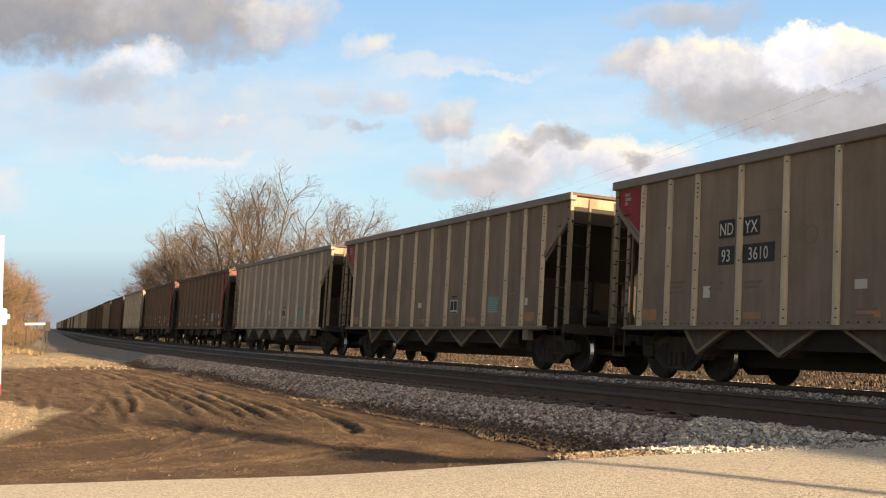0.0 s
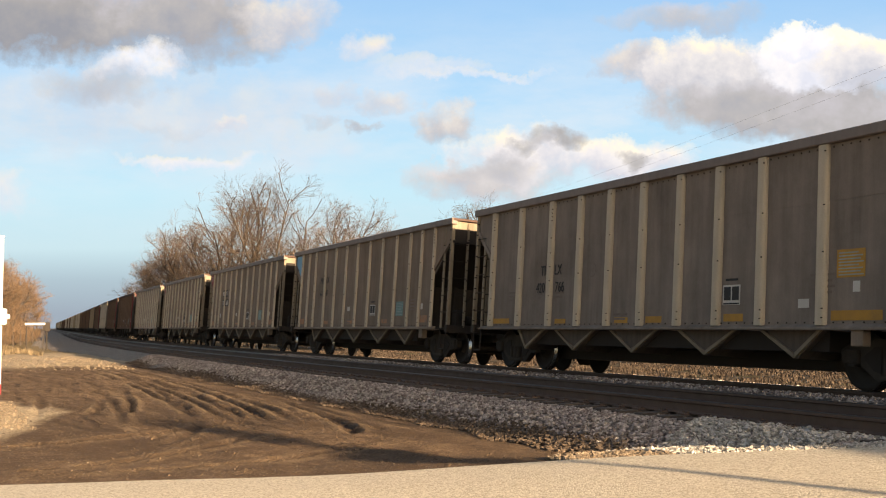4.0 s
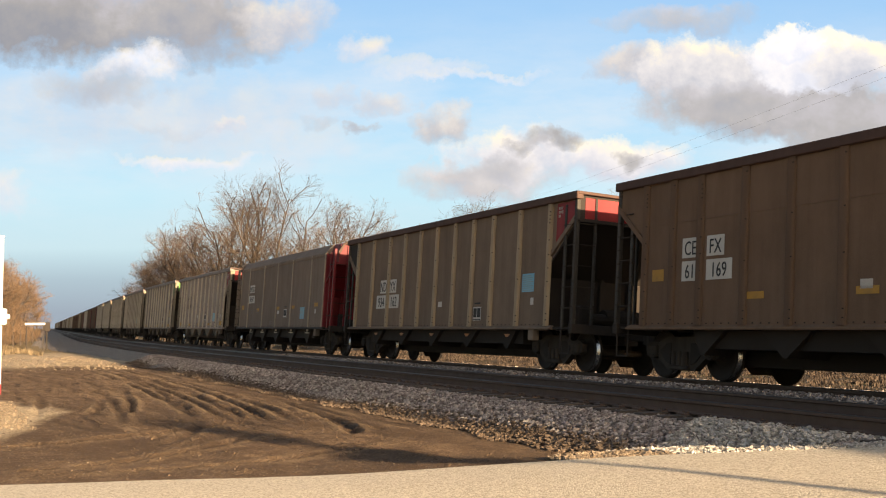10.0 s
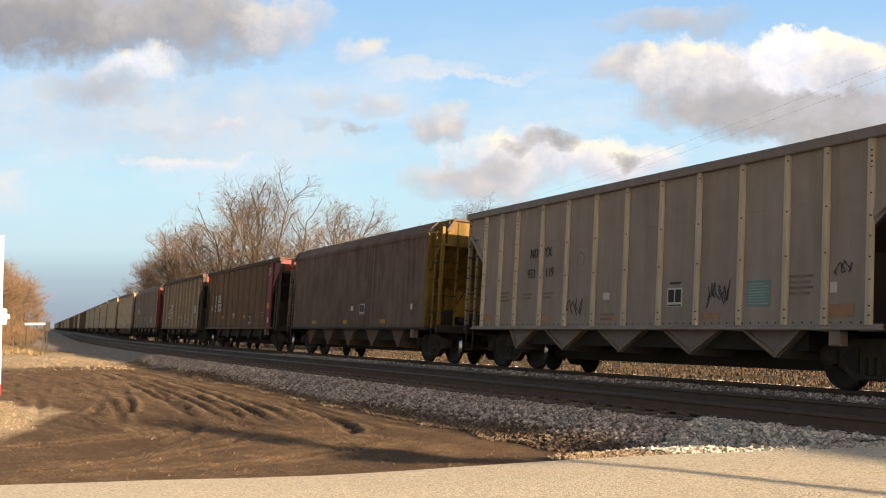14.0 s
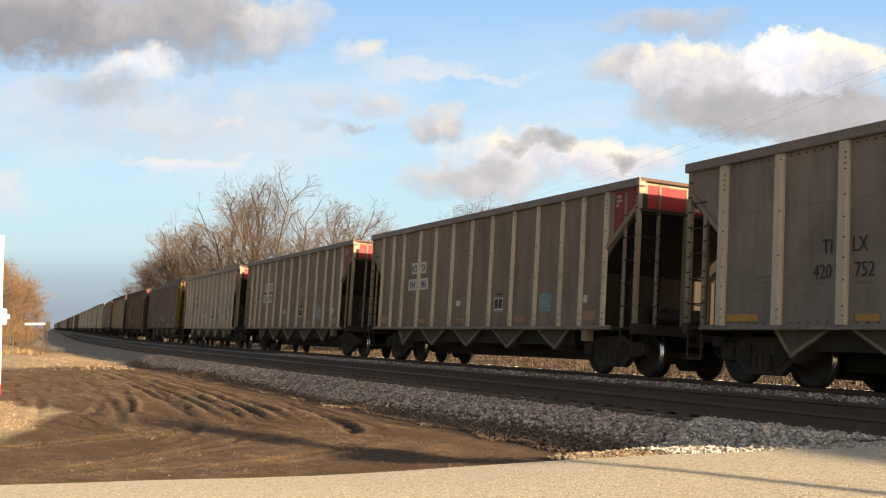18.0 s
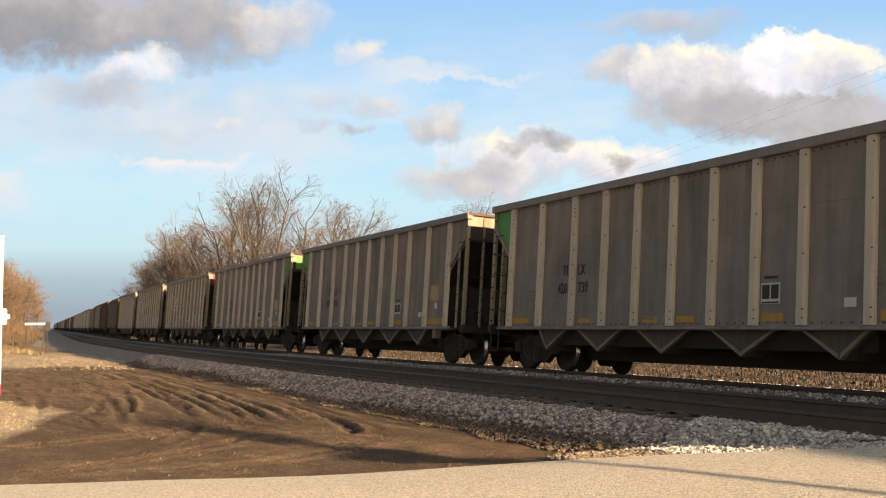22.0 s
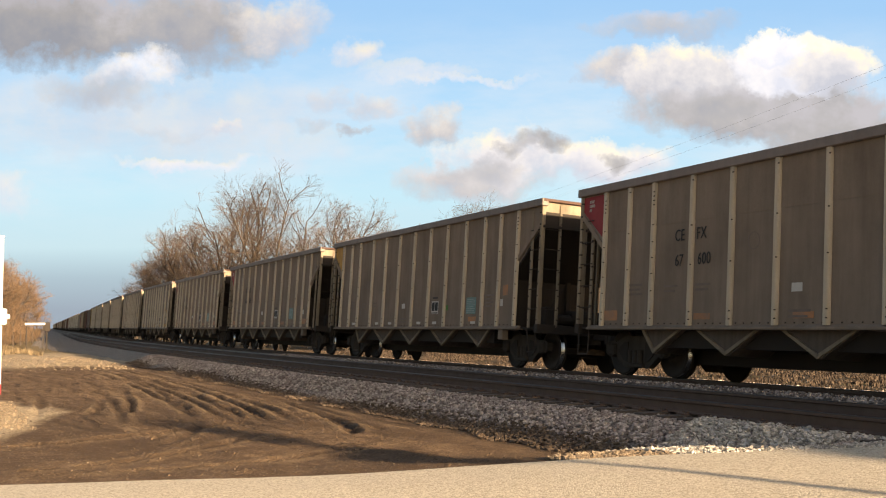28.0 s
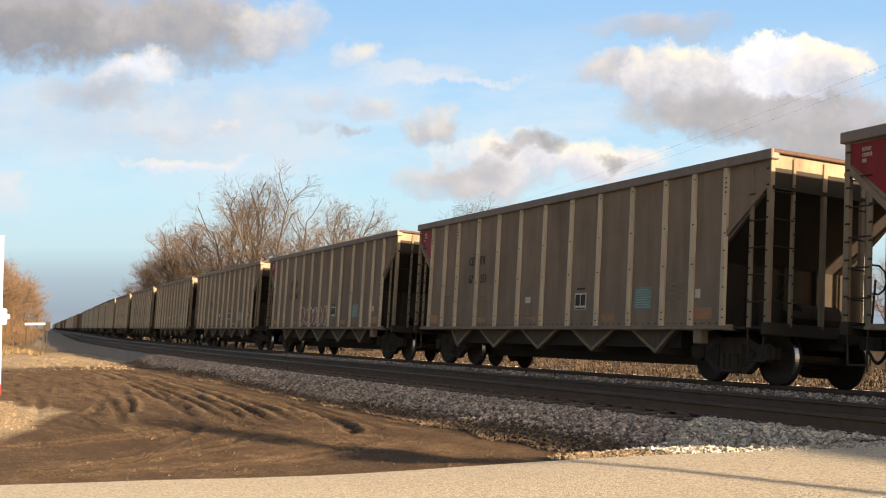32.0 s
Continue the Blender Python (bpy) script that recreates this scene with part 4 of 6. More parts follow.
def stone_material(name, a, c, d, scale):
    m, n, l, b = node_set(name)
    pos = n.new("ShaderNodeTexCoord").outputs["Object"]
    isl = n.new("ShaderNodeNewGeometry").outputs["Random Per Island"]
    f = noise_node(n, l, pos, scale, 4, 0.7)
    col = ramp(n, l, isl, [(0.0, a), (0.5, c), (1.0, d)])
    hsv = n.new("ShaderNodeHueSaturation")
    l.new(col, hsv.inputs["Color"])
    l.new(mth(n, l, "MULTIPLY_ADD", f, 0.8, 0.6), hsv.inputs["Value"])
    l.new(hsv.outputs[0], b.inputs["Base Color"])
    b.inputs["Roughness"].default_value = 0.9
    bump_to(n, l, b, f, 0.5, 0.02)
    return m


def bed_material():
    m, n, l, b = node_set("ballast_bed")
    pos = n.new("ShaderNodeNewGeometry").outputs["Position"]
    vo = n.new("ShaderNodeTexVoronoi")
    vo.inputs["Scale"].default_value = 15
    l.new(pos, vo.inputs["Vector"])
    f = noise_node(n, l, pos, 1.2, 4)
    sepc = n.new("ShaderNodeSeparateColor")
    l.new(vo.outputs["Color"], sepc.inputs[0])
    c = ramp(n, l, sepc.outputs[0], [(0.0, (0.07, 0.057, 0.048)), (0.5, (0.215, 0.182, 0.16)), (1.0, (0.39, 0.345, 0.31))])
    l.new(mixc(n, l, mth(n, l, "MULTIPLY", f, 0.35), c, (0.16, 0.13, 0.105)), b.inputs["Base Color"])
    b.inputs["Roughness"].default_value = 0.95
    d = mth(n, l, "SUBTRACT", 0.5, vo.outputs["Distance"])
    bump_to(n, l, b, d, 0.9, 0.05)
    return m


BALLAST_BED = bed_material()
STONE = stone_material("ballast_stone", (0.145, 0.113, 0.102), (0.310, 0.262, 0.240), (0.51, 0.455, 0.42), 12)
CHIP = stone_material("pale_stone", (0.12, 0.088, 0.06), (0.19, 0.145, 0.10), (0.27, 0.215, 0.155), 12)
PALE = stone_material("pale_ballast", (0.20, 0.182, 0.16), (0.38, 0.352, 0.315), (0.58, 0.55, 0.50), 12)


def bed_profile(xt, y):
    """Height of the ballast over the lateral place xt."""
    top = -0.23
    foot = 7.35 - 3.0 * smooth(62, 125, y) + 0.25 * math.sin(y * 0.31) + 0.15 * math.sin(y * 0.83)
    a = smooth(foot, 8.75, xt)
    z = -0.66 + (top + 0.66) * a
    z += 0.165 * smooth(11.15, 11.75, xt) * smooth(12.85, 12.3, xt)
    z -= 0.55 * smooth(15.5, 17.6, xt)
    return z


def ballast_bed():
    ys = [8.0 + 0.6 * i for i in range(60)] + [44 + 4.0 * i for i in range(60)] + [290 + 40 * i for i in range(30)]
    xts = [3.0, 3.6, 4.2, 4.8, 5.4] + [6.2 + 0.25 * i for i in range(9)] + [8.4 + 0.105 * i for i in range(46)] + [13.3 + 0.3 * i for i in range(17)]
    verts, faces = [], []
    for y in ys:
        for xt in xts:
            e = smooth(0.0, 0.9, y - road_edge(xt)) if xt < 9.2 else 1.0
            z = bed_profile(xt, y) - 0.02 + 0.012 * noise.noise((xt * 2, y * 2, 0))
            g = ground_z(xt + bend(y), y)
            if xt < 9.2 and y < 12:
                z = g + (z - g) * e
            if xt < 7.55 - 3.0 * smooth(62, 125, y):
                z = min(z, g - 0.25)
            elif xt < 8.8 and z < g + 0.012:
                z = g + 0.012
            verts.append((xt + bend(y), y, z))
    nx = len(xts)
    faces = [(j * nx + i, j * nx + i + 1, (j + 1) * nx + i + 1, (j + 1) * nx + i) for j in range(len(ys) - 1) for i in range(nx - 1)]
    me = bpy.data.meshes.new("ballast_bed")
    me.from_pydata(verts, [], faces)
    me.materials.append(BALLAST_BED)
    ob = new("ballast_bed", me)
    return tagged(ob, "grey crushed-stone ballast bed under the two tracks", "ballast", kind="structure")


ballast_bed()


def rocks(name, places, mat, label, category, seed):
    """Many rough stones in one mesh: places are (x, y, z, size)."""
    rng = np.random.default_rng(seed)
    base = np.array([(1, 0, 0), (-1, 0, 0), (0, 1, 0), (0, -1, 0), (0, 0, 1), (0, 0, -1)], float)
    tri = np.array([(0, 2, 4), (2, 1, 4), (1, 3, 4), (3, 0, 4), (2, 0, 5), (1, 2, 5), (3, 1, 5), (0, 3, 5)])
    P = np.asarray(places, float)
    N = len(P)
    shp = base[None] * rng.uniform(0.55, 1.25, (N, 6, 1)) + rng.normal(0, 0.18, (N, 6, 3))
    q = rng.normal(size=(N, 4))
    q /= np.linalg.norm(q, axis=1)[:, None]
    w, x, y, z = q.T
    Rm = np.stack([np.stack([1 - 2 * (y * y + z * z), 2 * (x * y - z * w), 2 * (x * z + y * w)], -1), np.stack([2 * (x * y + z * w), 1 - 2 * (x * x + z * z), 2 * (y * z - x * w)], -1), np.stack([2 * (x * z - y * w), 2 * (y * z + x * w), 1 - 2 * (x * x + y * y)], -1)], 1)
    V = np.einsum("nij,nkj->nki", Rm, shp) * P[:, 3][:, None, None] * np.array([1, 1, 0.75]) + P[:, None, :3]
    F = tri[None] + 6 * np.arange(N)[:, None, None]
    me = bpy.data.meshes.new(name)
    me.from_pydata(V.reshape(-1, 3).tolist(), [], F.reshape(-1, 3).tolist())
    me.materials.append(mat)
    ob = new(name, me)
    return tagged(ob, label, category, kind="stuff")


FOOT = []


def scatter_ballast():
    rng = random.Random(5)
    out = []
    for _ in range(42000):
        y = 8.6 + 44 * rng.random() ** 1.5
        xt = rng.uniform(6.5, 9.26)
        if xt > 9.0 - 0.1 * rng.random() and min((y - 3.0) % 0.52, 0.52 - (y - 3.0) % 0.52) < 0.13:
            continue
        if y < road_edge(xt) + 0.25:
            continue
        z = bed_profile(xt, y)
        g = ground_z(xt + bend(y), y)
        if xt < 7.34 + 0.35 * noise.noise((y * 0.8, 0, 3)) or (xt < 7.75 and rng.random() < 0.12):
            continue
        (FOOT if xt < 8.0 - 0.25 * rng.random() else out).append((xt + bend(y), y, max(z, g) + 0.010 - 0.012 * smooth(8.2, 8.7, xt), rng.uniform(0.022, 0.050) * (1.0 - 0.3 * smooth(8.2, 8.8, xt))))
    for _ in range(9000):
        y = 8.6 + 34 * rng.random() ** 1.5
        xt = rng.choice((rng.uniform(9.5, 10.7), rng.uniform(11.3, 12.7), rng.uniform(11.3, 12.7), rng.uniform(14.8, 16.2)))
        out.append((xt + bend(y), y, bed_profile(xt, y) + 0.02, rng.uniform(0.02, 0.042)))
    return out


rocks("ballast_stones", scatter_ballast(), STONE, "loose grey ballast stones on the track shoulder", "ballast", 3)
# Stones at the ballast's foot are darker and browner than the rest.
rocks("foot_stones", FOOT, stone_material("brown_ballast", (0.055, 0.038, 0.026), (0.098, 0.068, 0.046), (0.165, 0.122, 0.088), 12), "dark brown stones along the foot of the ballast", "ballast", 7)


def scatter_pale():
    rng = random.Random(9)
    out = []
    for _ in range(1300):
        x = rng.uniform(5.9, 7.1)
        y = road_edge(x) + 0.03 + rng.random() ** 1.4 * (0.4 + 0.6 * (x - 5.9))
        out.append((x, y, max(ground_z(x, y), bed_profile(x, y) if y > road_edge(x) + 0.9 else -9) + 0.02, rng.uniform(0.015, 0.05)))
    for _ in range(1500):
        x = rng.uniform(-4, 7.0)
        y = road_edge(x) + rng.gauss(0.0, 0.10)
        out.append((x, y, max(ground_z(x, y), road_z(x) - 0.02 if y < road_edge(x) else -9) + 0.004, rng.uniform(0.006, 0.016)))
    for _ in range(1800):
        x, y = 1.4 - abs(rng.gauss(0, 1.2)), rng.uniform(19.0, 26.5)
        out.append((x, y, ground_z(x, y) + 0.004, rng.uniform(0.006, 0.03)))
    for _ in range(900):
        y = rng.uniform(44, 66)
        x = 6.9 - 0.10 * (y - 42) * rng.random() - rng.random() ** 2 * 4 + bend(y)
        out.append((x, y, ground_z(x, y) + 0.02, rng.uniform(0.015, 0.05)))
    for _ in range(260):
        x, y = rng.uniform(-4, 6.5), 10.5 + 25 * rng.random() ** 1.5
        if y > road_edge(x) + 0.2:
            out.append((x, y, ground_z(x, y) + 0.003, rng.uniform(0.005, 0.012)))
    return out


def scatter_apron():
    """Fresh pale stone heaped between the road's end and the near rail."""
    rng = random.Random(12)
    out = []
    for _ in range(7000):
        x = rng.uniform(6.9, 9.25)
        e = road_edge(x)
        y = e + 0.03 + rng.random() ** 1.4 * (0.5 + 1.1 * (x - 6.0))
        z = max(ground_z(x, y), bed_profile(x, y) if y > e + 0.9 else -9)
        out.append((x, y, z + 0.015 + 0.03 * rng.random(), rng.uniform(0.018, 0.046) * (0.8 if y < e + 0.3 else 1.0)))
    return out


rocks("fresh_ballast", scatter_apron(), PALE, "fresh pale crushed stone beside the crossing", "ballast", 6)
rocks("pale_stones", scatter_pale(), CHIP, "pale limestone rubble and chips on the dirt", "stones", 4)


CLOD = stone_material("dirt_clod", (0.045, 0.029, 0.018), (0.075, 0.048, 0.029), (0.12, 0.078, 0.047), 9)


def scatter_clods():
    """Broken clods of soil, thickest along the wheel ruts."""
    rng = random.Random(21)
    out = []
    for _ in range(1500):
        ax, ay, deep = RUT[rng.randrange(len(RUT))]
        s = rng.choice((-1, 1)) * (0.28 + abs(rng.gauss(0, 0.16)))
        x, y = ax + s, ay + rng.uniform(-0.3, 0.3)
        if y > road_edge(x) + 0.3 and x < 6.6:
            out.append((x, y, ground_z(x, y) + 0.004, 0.006 + 0.022 * rng.random() ** 3))
    for _ in range(3600):
        x, y = rng.uniform(-4, 6.8), 10.6 + 30 * rng.random() ** 1.7
        if y > road_edge(x) + 0.15:
            out.append((x, y, ground_z(x, y) + 0.002, 0.005 + 0.018 * rng.random() ** 3))
    return out


rocks("dirt_clods", scatter_clods(), CLOD, "broken clods of brown soil along the wheel ruts", "soil", 8)

# ---------------------------------------------------------------- road
def road_material():
    m, n, l, b = node_set("chip_seal")
    pos = n.new("ShaderNodeNewGeometry").outputs["Position"]
    vo = n.new("ShaderNodeTexVoronoi")
    vo.inputs["Scale"].default_value = 55
    l.new(pos, vo.inputs["Vector"])
    sepc = n.new("ShaderNodeSeparateColor")
    l.new(vo.outputs["Color"], sepc.inputs[0])
    broad = noise_node(n, l, pos, 0.8, 4)
    mid = noise_node(n, l, pos, 7, 4)
    c = ramp(n, l, sepc.outputs[1], [(0.0, (0.31, 0.265, 0.20)), (0.45, (0.505, 0.445, 0.35)), (1.0, (0.69, 0.63, 0.52))])
    c = mixc(n, l, mth(n, l, "MULTIPLY", broad, 0.45), c, (0.44, 0.385, 0.295))
    l.new(c, b.inputs["Base Color"])
    b.inputs["Roughness"].default_value = 0.9
    h = mth(n, l, "ADD", mth(n, l, "MULTIPLY", mth(n, l, "SUBTRACT", 0.6, vo.outputs["Distance"]), 0.5), mth(n, l, "MULTIPLY", mid, 0.5))
    bump_to(n, l, b, h, 0.7, 0.015)
    return m


def build_road():
    bm = B()
    xs = [-300, -150, -80, -50, -30] + [-20 + i for i in range(22)] + [2 + 0.35 * i for i in range(24)] + [11 + i for i in range(12)] + [26, 30, 40, 60, 100, 200, 300]
    rows = []
    for x in xs:
        e = road_edge(x)
        row = []
        wob = 0.05 * noise.noise((x * 1.7, 0, 0)) + 0.03 * noise.noise((x * 6.1, 2, 0))
        for k, y in enumerate((e + wob, e + wob - 0.03, e - 1.2, e - 3, e - 6, e - 9.0, e - 9.05)):
            z = road_z(x) - (0.10 if k in (0, 6) else 0.0) + (0.03 if 2 <= k <= 4 else 0.0) * (1 - smooth(5, 9, x))
            row.append(bm.verts.new((x, y, z)))
        rows.append(row)
    for a, c in zip(rows, rows[1:]):
        for k in range(6):
            bm.faces.new((a[k], c[k], c[k + 1], a[k + 1]))
    ob = part("road", bm, road_material())
    return tagged(ob, "pale sunlit chip-sealed country road at the crossing", "road", kind="structure")


build_road()

# ---------------------------------------------------------------- tracks
RAIL = painted("rusty_rail", (0.110, 0.072, 0.056), (0.060, 0.041, 0.033), 0.8, amount=0.6, streak=False)
RAILHEAD = plain("worn_rail_head", (0.05, 0.042, 0.038), 0.5, 0.6, 20, 0.2, 0.05)
TIE = plain("tie_wood", (0.066, 0.052, 0.044), 0.95, 0, 14, 0.5, 0.6)
RAIL_PROFILE = [(-0.075, -0.185), (0.075, -0.185), (0.075, -0.172), (0.012, -0.15), (0.010, -0.055), (0.036, -0.04), (0.036, -0.006), (0.028, 0.0), (-0.028, 0.0), (-0.036, -0.006), (-0.036, -0.04), (-0.010, -0.055), (-0.012, -0.15), (-0.075, -0.172)]


def rail(cx, parent, dz=0.0):
    bm = B()
    ys = [-60 + 6 * i for i in range(14)] + [24 + 4 * i for i in range(28)] + [140 + 60 * i for i in range(24)]
    prev = None
    for y in ys:
        x0 = cx + bend(y)
        ring = [bm.verts.new((x0 + p, y, q + dz)) for p, q in RAIL_PROFILE]
        if prev:
            for i in range(len(ring)):
                j = (i + 1) % len(ring)
                f = bm.faces.new((prev[i], prev[j], ring[j], ring[i]))
                f.material_index = 1 if i in (6, 7, 8) else 0
        prev = ring
    return part("rail", bm, (RAIL, RAILHEAD), parent)


def track(cx, label, name, drop=0.0):
    t = new(name)
    tagged(t, label, "railway track", kind="structure")
    for d in (-0.7535, 0.7535):
        rail(cx + d, t, drop * (0.7535 + d) / 1.507)
    return t


near_track = track(NEAR_X, "empty rusty railway track on wooden ties", "track_1")
FAR_X = TRAIN_X - 0.248  # the leaning car stands with its wheels nearer
far_track = track(FAR_X, "railway track that carries the coal train", "track_2", -0.105)


def lay_ties(t, cx, lean):
    bm = B()
    box(bm, -1.28, 1.28, -0.115, 0.115, -0.37, -0.190, 0.012)
    me = mesh_of("tie", bm, TIE)
    pl = B()
    for d in (-0.7535, 0.7535):
        box(pl, d - 0.19, d + 0.19, -0.09, 0.09, -0.189, -0.166)
        for sx in (-0.1, 0.1):
            box(pl, d + sx - 0.012, d + sx + 0.012, -0.06, -0.03, -0.176, -0.148)
            box(pl, d + sx - 0.012, d + sx + 0.012, 0.03, 0.06, -0.176, -0.148)
    plate = mesh_of("tie_plate", pl, RAIL)
    rng = random.Random(int(cx))
    for i in range(110):
        y = 3.0 + 0.52 * i
        tie = part("tie", me, None, t, at=pose(cx + bend(y) + rng.uniform(-0.04, 0.04), y, rng.uniform(-0.008, 0.0) - 0.7535 * math.sin(radians(lean)), 0, lean, rng.uniform(-1, 1)))
        part("tie_plate", plate, None, tie)
    rest = B()
    for i in range(300):
        y = 60.2 + 0.52 * i
        x = cx + bend(y)
        box(rest, x - 1.28, x + 1.28, y - 0.115, y + 0.115, -0.37, -0.190)
    tagged(part("far_ties", rest, TIE, t), kind="stuff")


lay_ties(near_track, NEAR_X, 0.0)
lay_ties(far_track, FAR_X, CANT)
# ---------------------------------------------------------------- bare trees
BARK = plain("winter_bark", (0.056, 0.042, 0.033), 0.95, 0, 6, 0.35, 0.3)
TWIG = plain("winter_twigs", (0.082, 0.060, 0.046), 0.95, 0, 3, 0.35, 0)
BRUSH_TWIG = plain("brown_twigs", (0.105, 0.070, 0.047), 0.95, 0, 3, 0.35, 0)
BRUSH = plain("rusty_brush", (0.122, 0.078, 0.046), 0.95, 0, 3, 0.4, 0)


def tree_segments(rng, height, spread, depth, lean=0.0, bushy=False):
    segs = []

    def limb(p, d, length, r, lvl):
        steps = (5, 5, 4, 3, 2)[lvl]
        q = p
        for k in range(steps):
            wob = 0.16 if lvl else 0.09
            d = (d + Vector((rng.gauss(0, wob), rng.gauss(0, wob), rng.gauss(0.03, 0.08)))).normalized()
            nq = q + d * (length / steps)
            r2 = r * (0.84 if lvl < 3 else 0.75)
            segs.append((q, nq, r, r2, lvl))
            q, r = nq, r2
            if lvl >= depth:
                continue
            for _ in range((2, 2, 2, 2)[lvl] if (k > 0 or lvl == 0) else 1):
                side = Vector((rng.gauss(0, 1), rng.gauss(0, 1), rng.gauss(0, 0.4)))
                side = (side - d * side.dot(d)).normalized()
                ang = rng.uniform(0.40, 0.85) * spread
                nd = (d * math.cos(ang) + side * math.sin(ang) + Vector((0, 0, 0.10))).normalized()
                frac = (0.62, 0.55, 0.52, 0.5)[lvl] * rng.uniform(0.65, 1.15)
                limb(q, nd, length * frac, max(r * rng.uniform(0.5, 0.7), 0.01), lvl + 1)

    up = Vector((lean, 0, 1)).normalized()
    base = Vector((0, 0, -0.3))
    if bushy:
        for _ in range(6):
            limb(base, (up + Vector((rng.gauss(0, 0.30), rng.gauss(0, 0.30), 0))).normalized(), height * 0.46, height * 0.007, 1)
        return segs
    # a clear lower trunk, then a fork of two or three leaders
    q, r = base, height * 0.017
    for k in range(3):
        nq = q + up * height * 0.085
        segs.append((q, nq, r, r * 0.93, 0))
        q, r = nq, r * 0.93
        up = (up + Vector((rng.gauss(0, 0.03), rng.gauss(0, 0.03), 0))).normalized()
    for k in range(rng.choice((2, 3))):
        d = (up + Vector((rng.gauss(0, 0.26), rng.gauss(0, 0.26), 0))).normalized()
        limb(q, d, height * rng.uniform(0.52, 0.62), r * 0.75, 0)
    return segs


def tubes(name, segs, mat, thin):
    verts, faces = [], []
    for a, b, r, r2, lvl in segs:
        r, r2 = (r, r2) if lvl == 4 and r < thin else (max(r, thin), max(r2, thin))
        d = (b - a).normalized()
        u = d.orthogonal().normalized()
        w = d.cross(u)
        ns = 6 if lvl == 0 else (4 if lvl == 1 else 3)
        s = len(verts)
        for c, rr in ((a, r), (b, r2)):
            for i in range(ns):
                t = 2 * math.pi * i / ns
                verts.append(tuple(c + (u * math.cos(t) + w * math.sin(t)) * rr))
        for i in range(ns):
            j = (i + 1) % ns
            faces.append((s + i, s + j, s + ns + j, s + ns + i))
    me = bpy.data.meshes.new(name)
    me.from_pydata(verts, [], faces)
    me.materials.append(mat)
    return me


def upright_segments(rng, height, wide):
    """A tall bare tree: a forked trunk, steep leaders, and laterals that curve up into fine twigs."""
    segs = []
    sizes = (0.62, 0.36, 0.16, 0.075)

    def limb(p, d, length, r, lvl):
        steps = (9, 6, 4, 2)[lvl]
        q = p
        for k in range(steps):
            wob = (0.075, 0.13, 0.17, 0.22)[lvl]
            d = (d + Vector((rng.gauss(0, wob), rng.gauss(0, wob), rng.gauss(0.03 + 0.03 * (lvl == 1), 0.06)))).normalized()
            nq = q + d * (length / steps)
            r2 = r * (0.91, 0.85, 0.78, 0.75)[lvl]
            segs.append((q, nq, r, r2, lvl))
            q, r = nq, r2
            if lvl == 3 or (lvl == 0 and k < 1):
                continue
            for _ in range(rng.choice(((1, 1, 2), (1, 1, 2), (1, 2, 2))[lvl])):
                side = Vector((rng.gauss(0, 1), rng.gauss(0, 1), 0))
                side = (side - d * side.dot(d)).normalized()
                ang = rng.uniform(0.45, 0.95) * wide
                nd = (d * math.cos(ang) + side * math.sin(ang)).normalized()
                frac = (1.0 - 0.55 * k / steps) * rng.uniform(0.6, 1.15)
                limb(q, nd, height * sizes[lvl + 1] * frac, r * rng.uniform(0.45, 0.65), lvl + 1)

    up = Vector((rng.uniform(-0.10, 0.10), rng.uniform(-0.06, 0.06), 1)).normalized()
    q, r = Vector((0, 0, -0.3)), height * 0.017
    for k in range(4):
        nq = q + up * height * rng.uniform(0.05, 0.08)
        segs.append((q, nq, r, r * 0.94, 0))
        q, r = nq, r * 0.94
        up = (up + Vector((rng.gauss(0, 0.04), rng.gauss(0, 0.04), 0))).normalized()
    turn = rng.uniform(0, 6.28)
    count = rng.choice((2, 3, 3))
    for k in range(count):
        a = turn + k * 6.283 / count
        tilt = rng.uniform(0.10, 0.38) * wide
        d = (up + Vector((math.cos(a), math.sin(a), 0)) * tilt).normalized()
        limb(q, d, height * sizes[0] * rng.uniform(0.75, 1.08), r * 0.74, 0)
    return segs


def tree_kind(seed, height, spread, depth, twig_mat, thin, bushy=False):
    """Trunk and crown of one kind of tree, brought to the height that is asked for."""
    rng = random.Random(seed)
    segs = tree_segments(rng, height, spread, depth, rng.uniform(-0.08, 0.08), True) if bushy else upright_segments(rng, height, spread)
    if not bushy:
        k = height / max(s[1].z for s in segs)
        segs = [(a * k, b * k, r * k, r2 * k, lvl) for a, b, r, r2, lvl in segs]
    fine = random.Random(seed + 1)
    for a, b, r, r2, lvl in [s for s in segs if s[4] == 3 and not bushy]:
        d = (b - a).normalized()
        for _ in range(fine.choice((0, 0, 1))):
            p = a.lerp(b, fine.uniform(0.2, 1.0))
            nd = (d + Vector((fine.gauss(0, 0.5), fine.gauss(0, 0.5), fine.gauss(0.1, 0.4)))).normalized()
            segs.append((p, p + nd * height * fine.uniform(0.018, 0.042), thin * 0.8, thin * 0.55, 4))
    low = [s for s in segs if s[4] <= 1]
    high = [s for s in segs if s[4] > 1]
    return tubes("trunk", low, BARK, 0.042 if not bushy else 0.05), tubes("crown", high, twig_mat, thin)


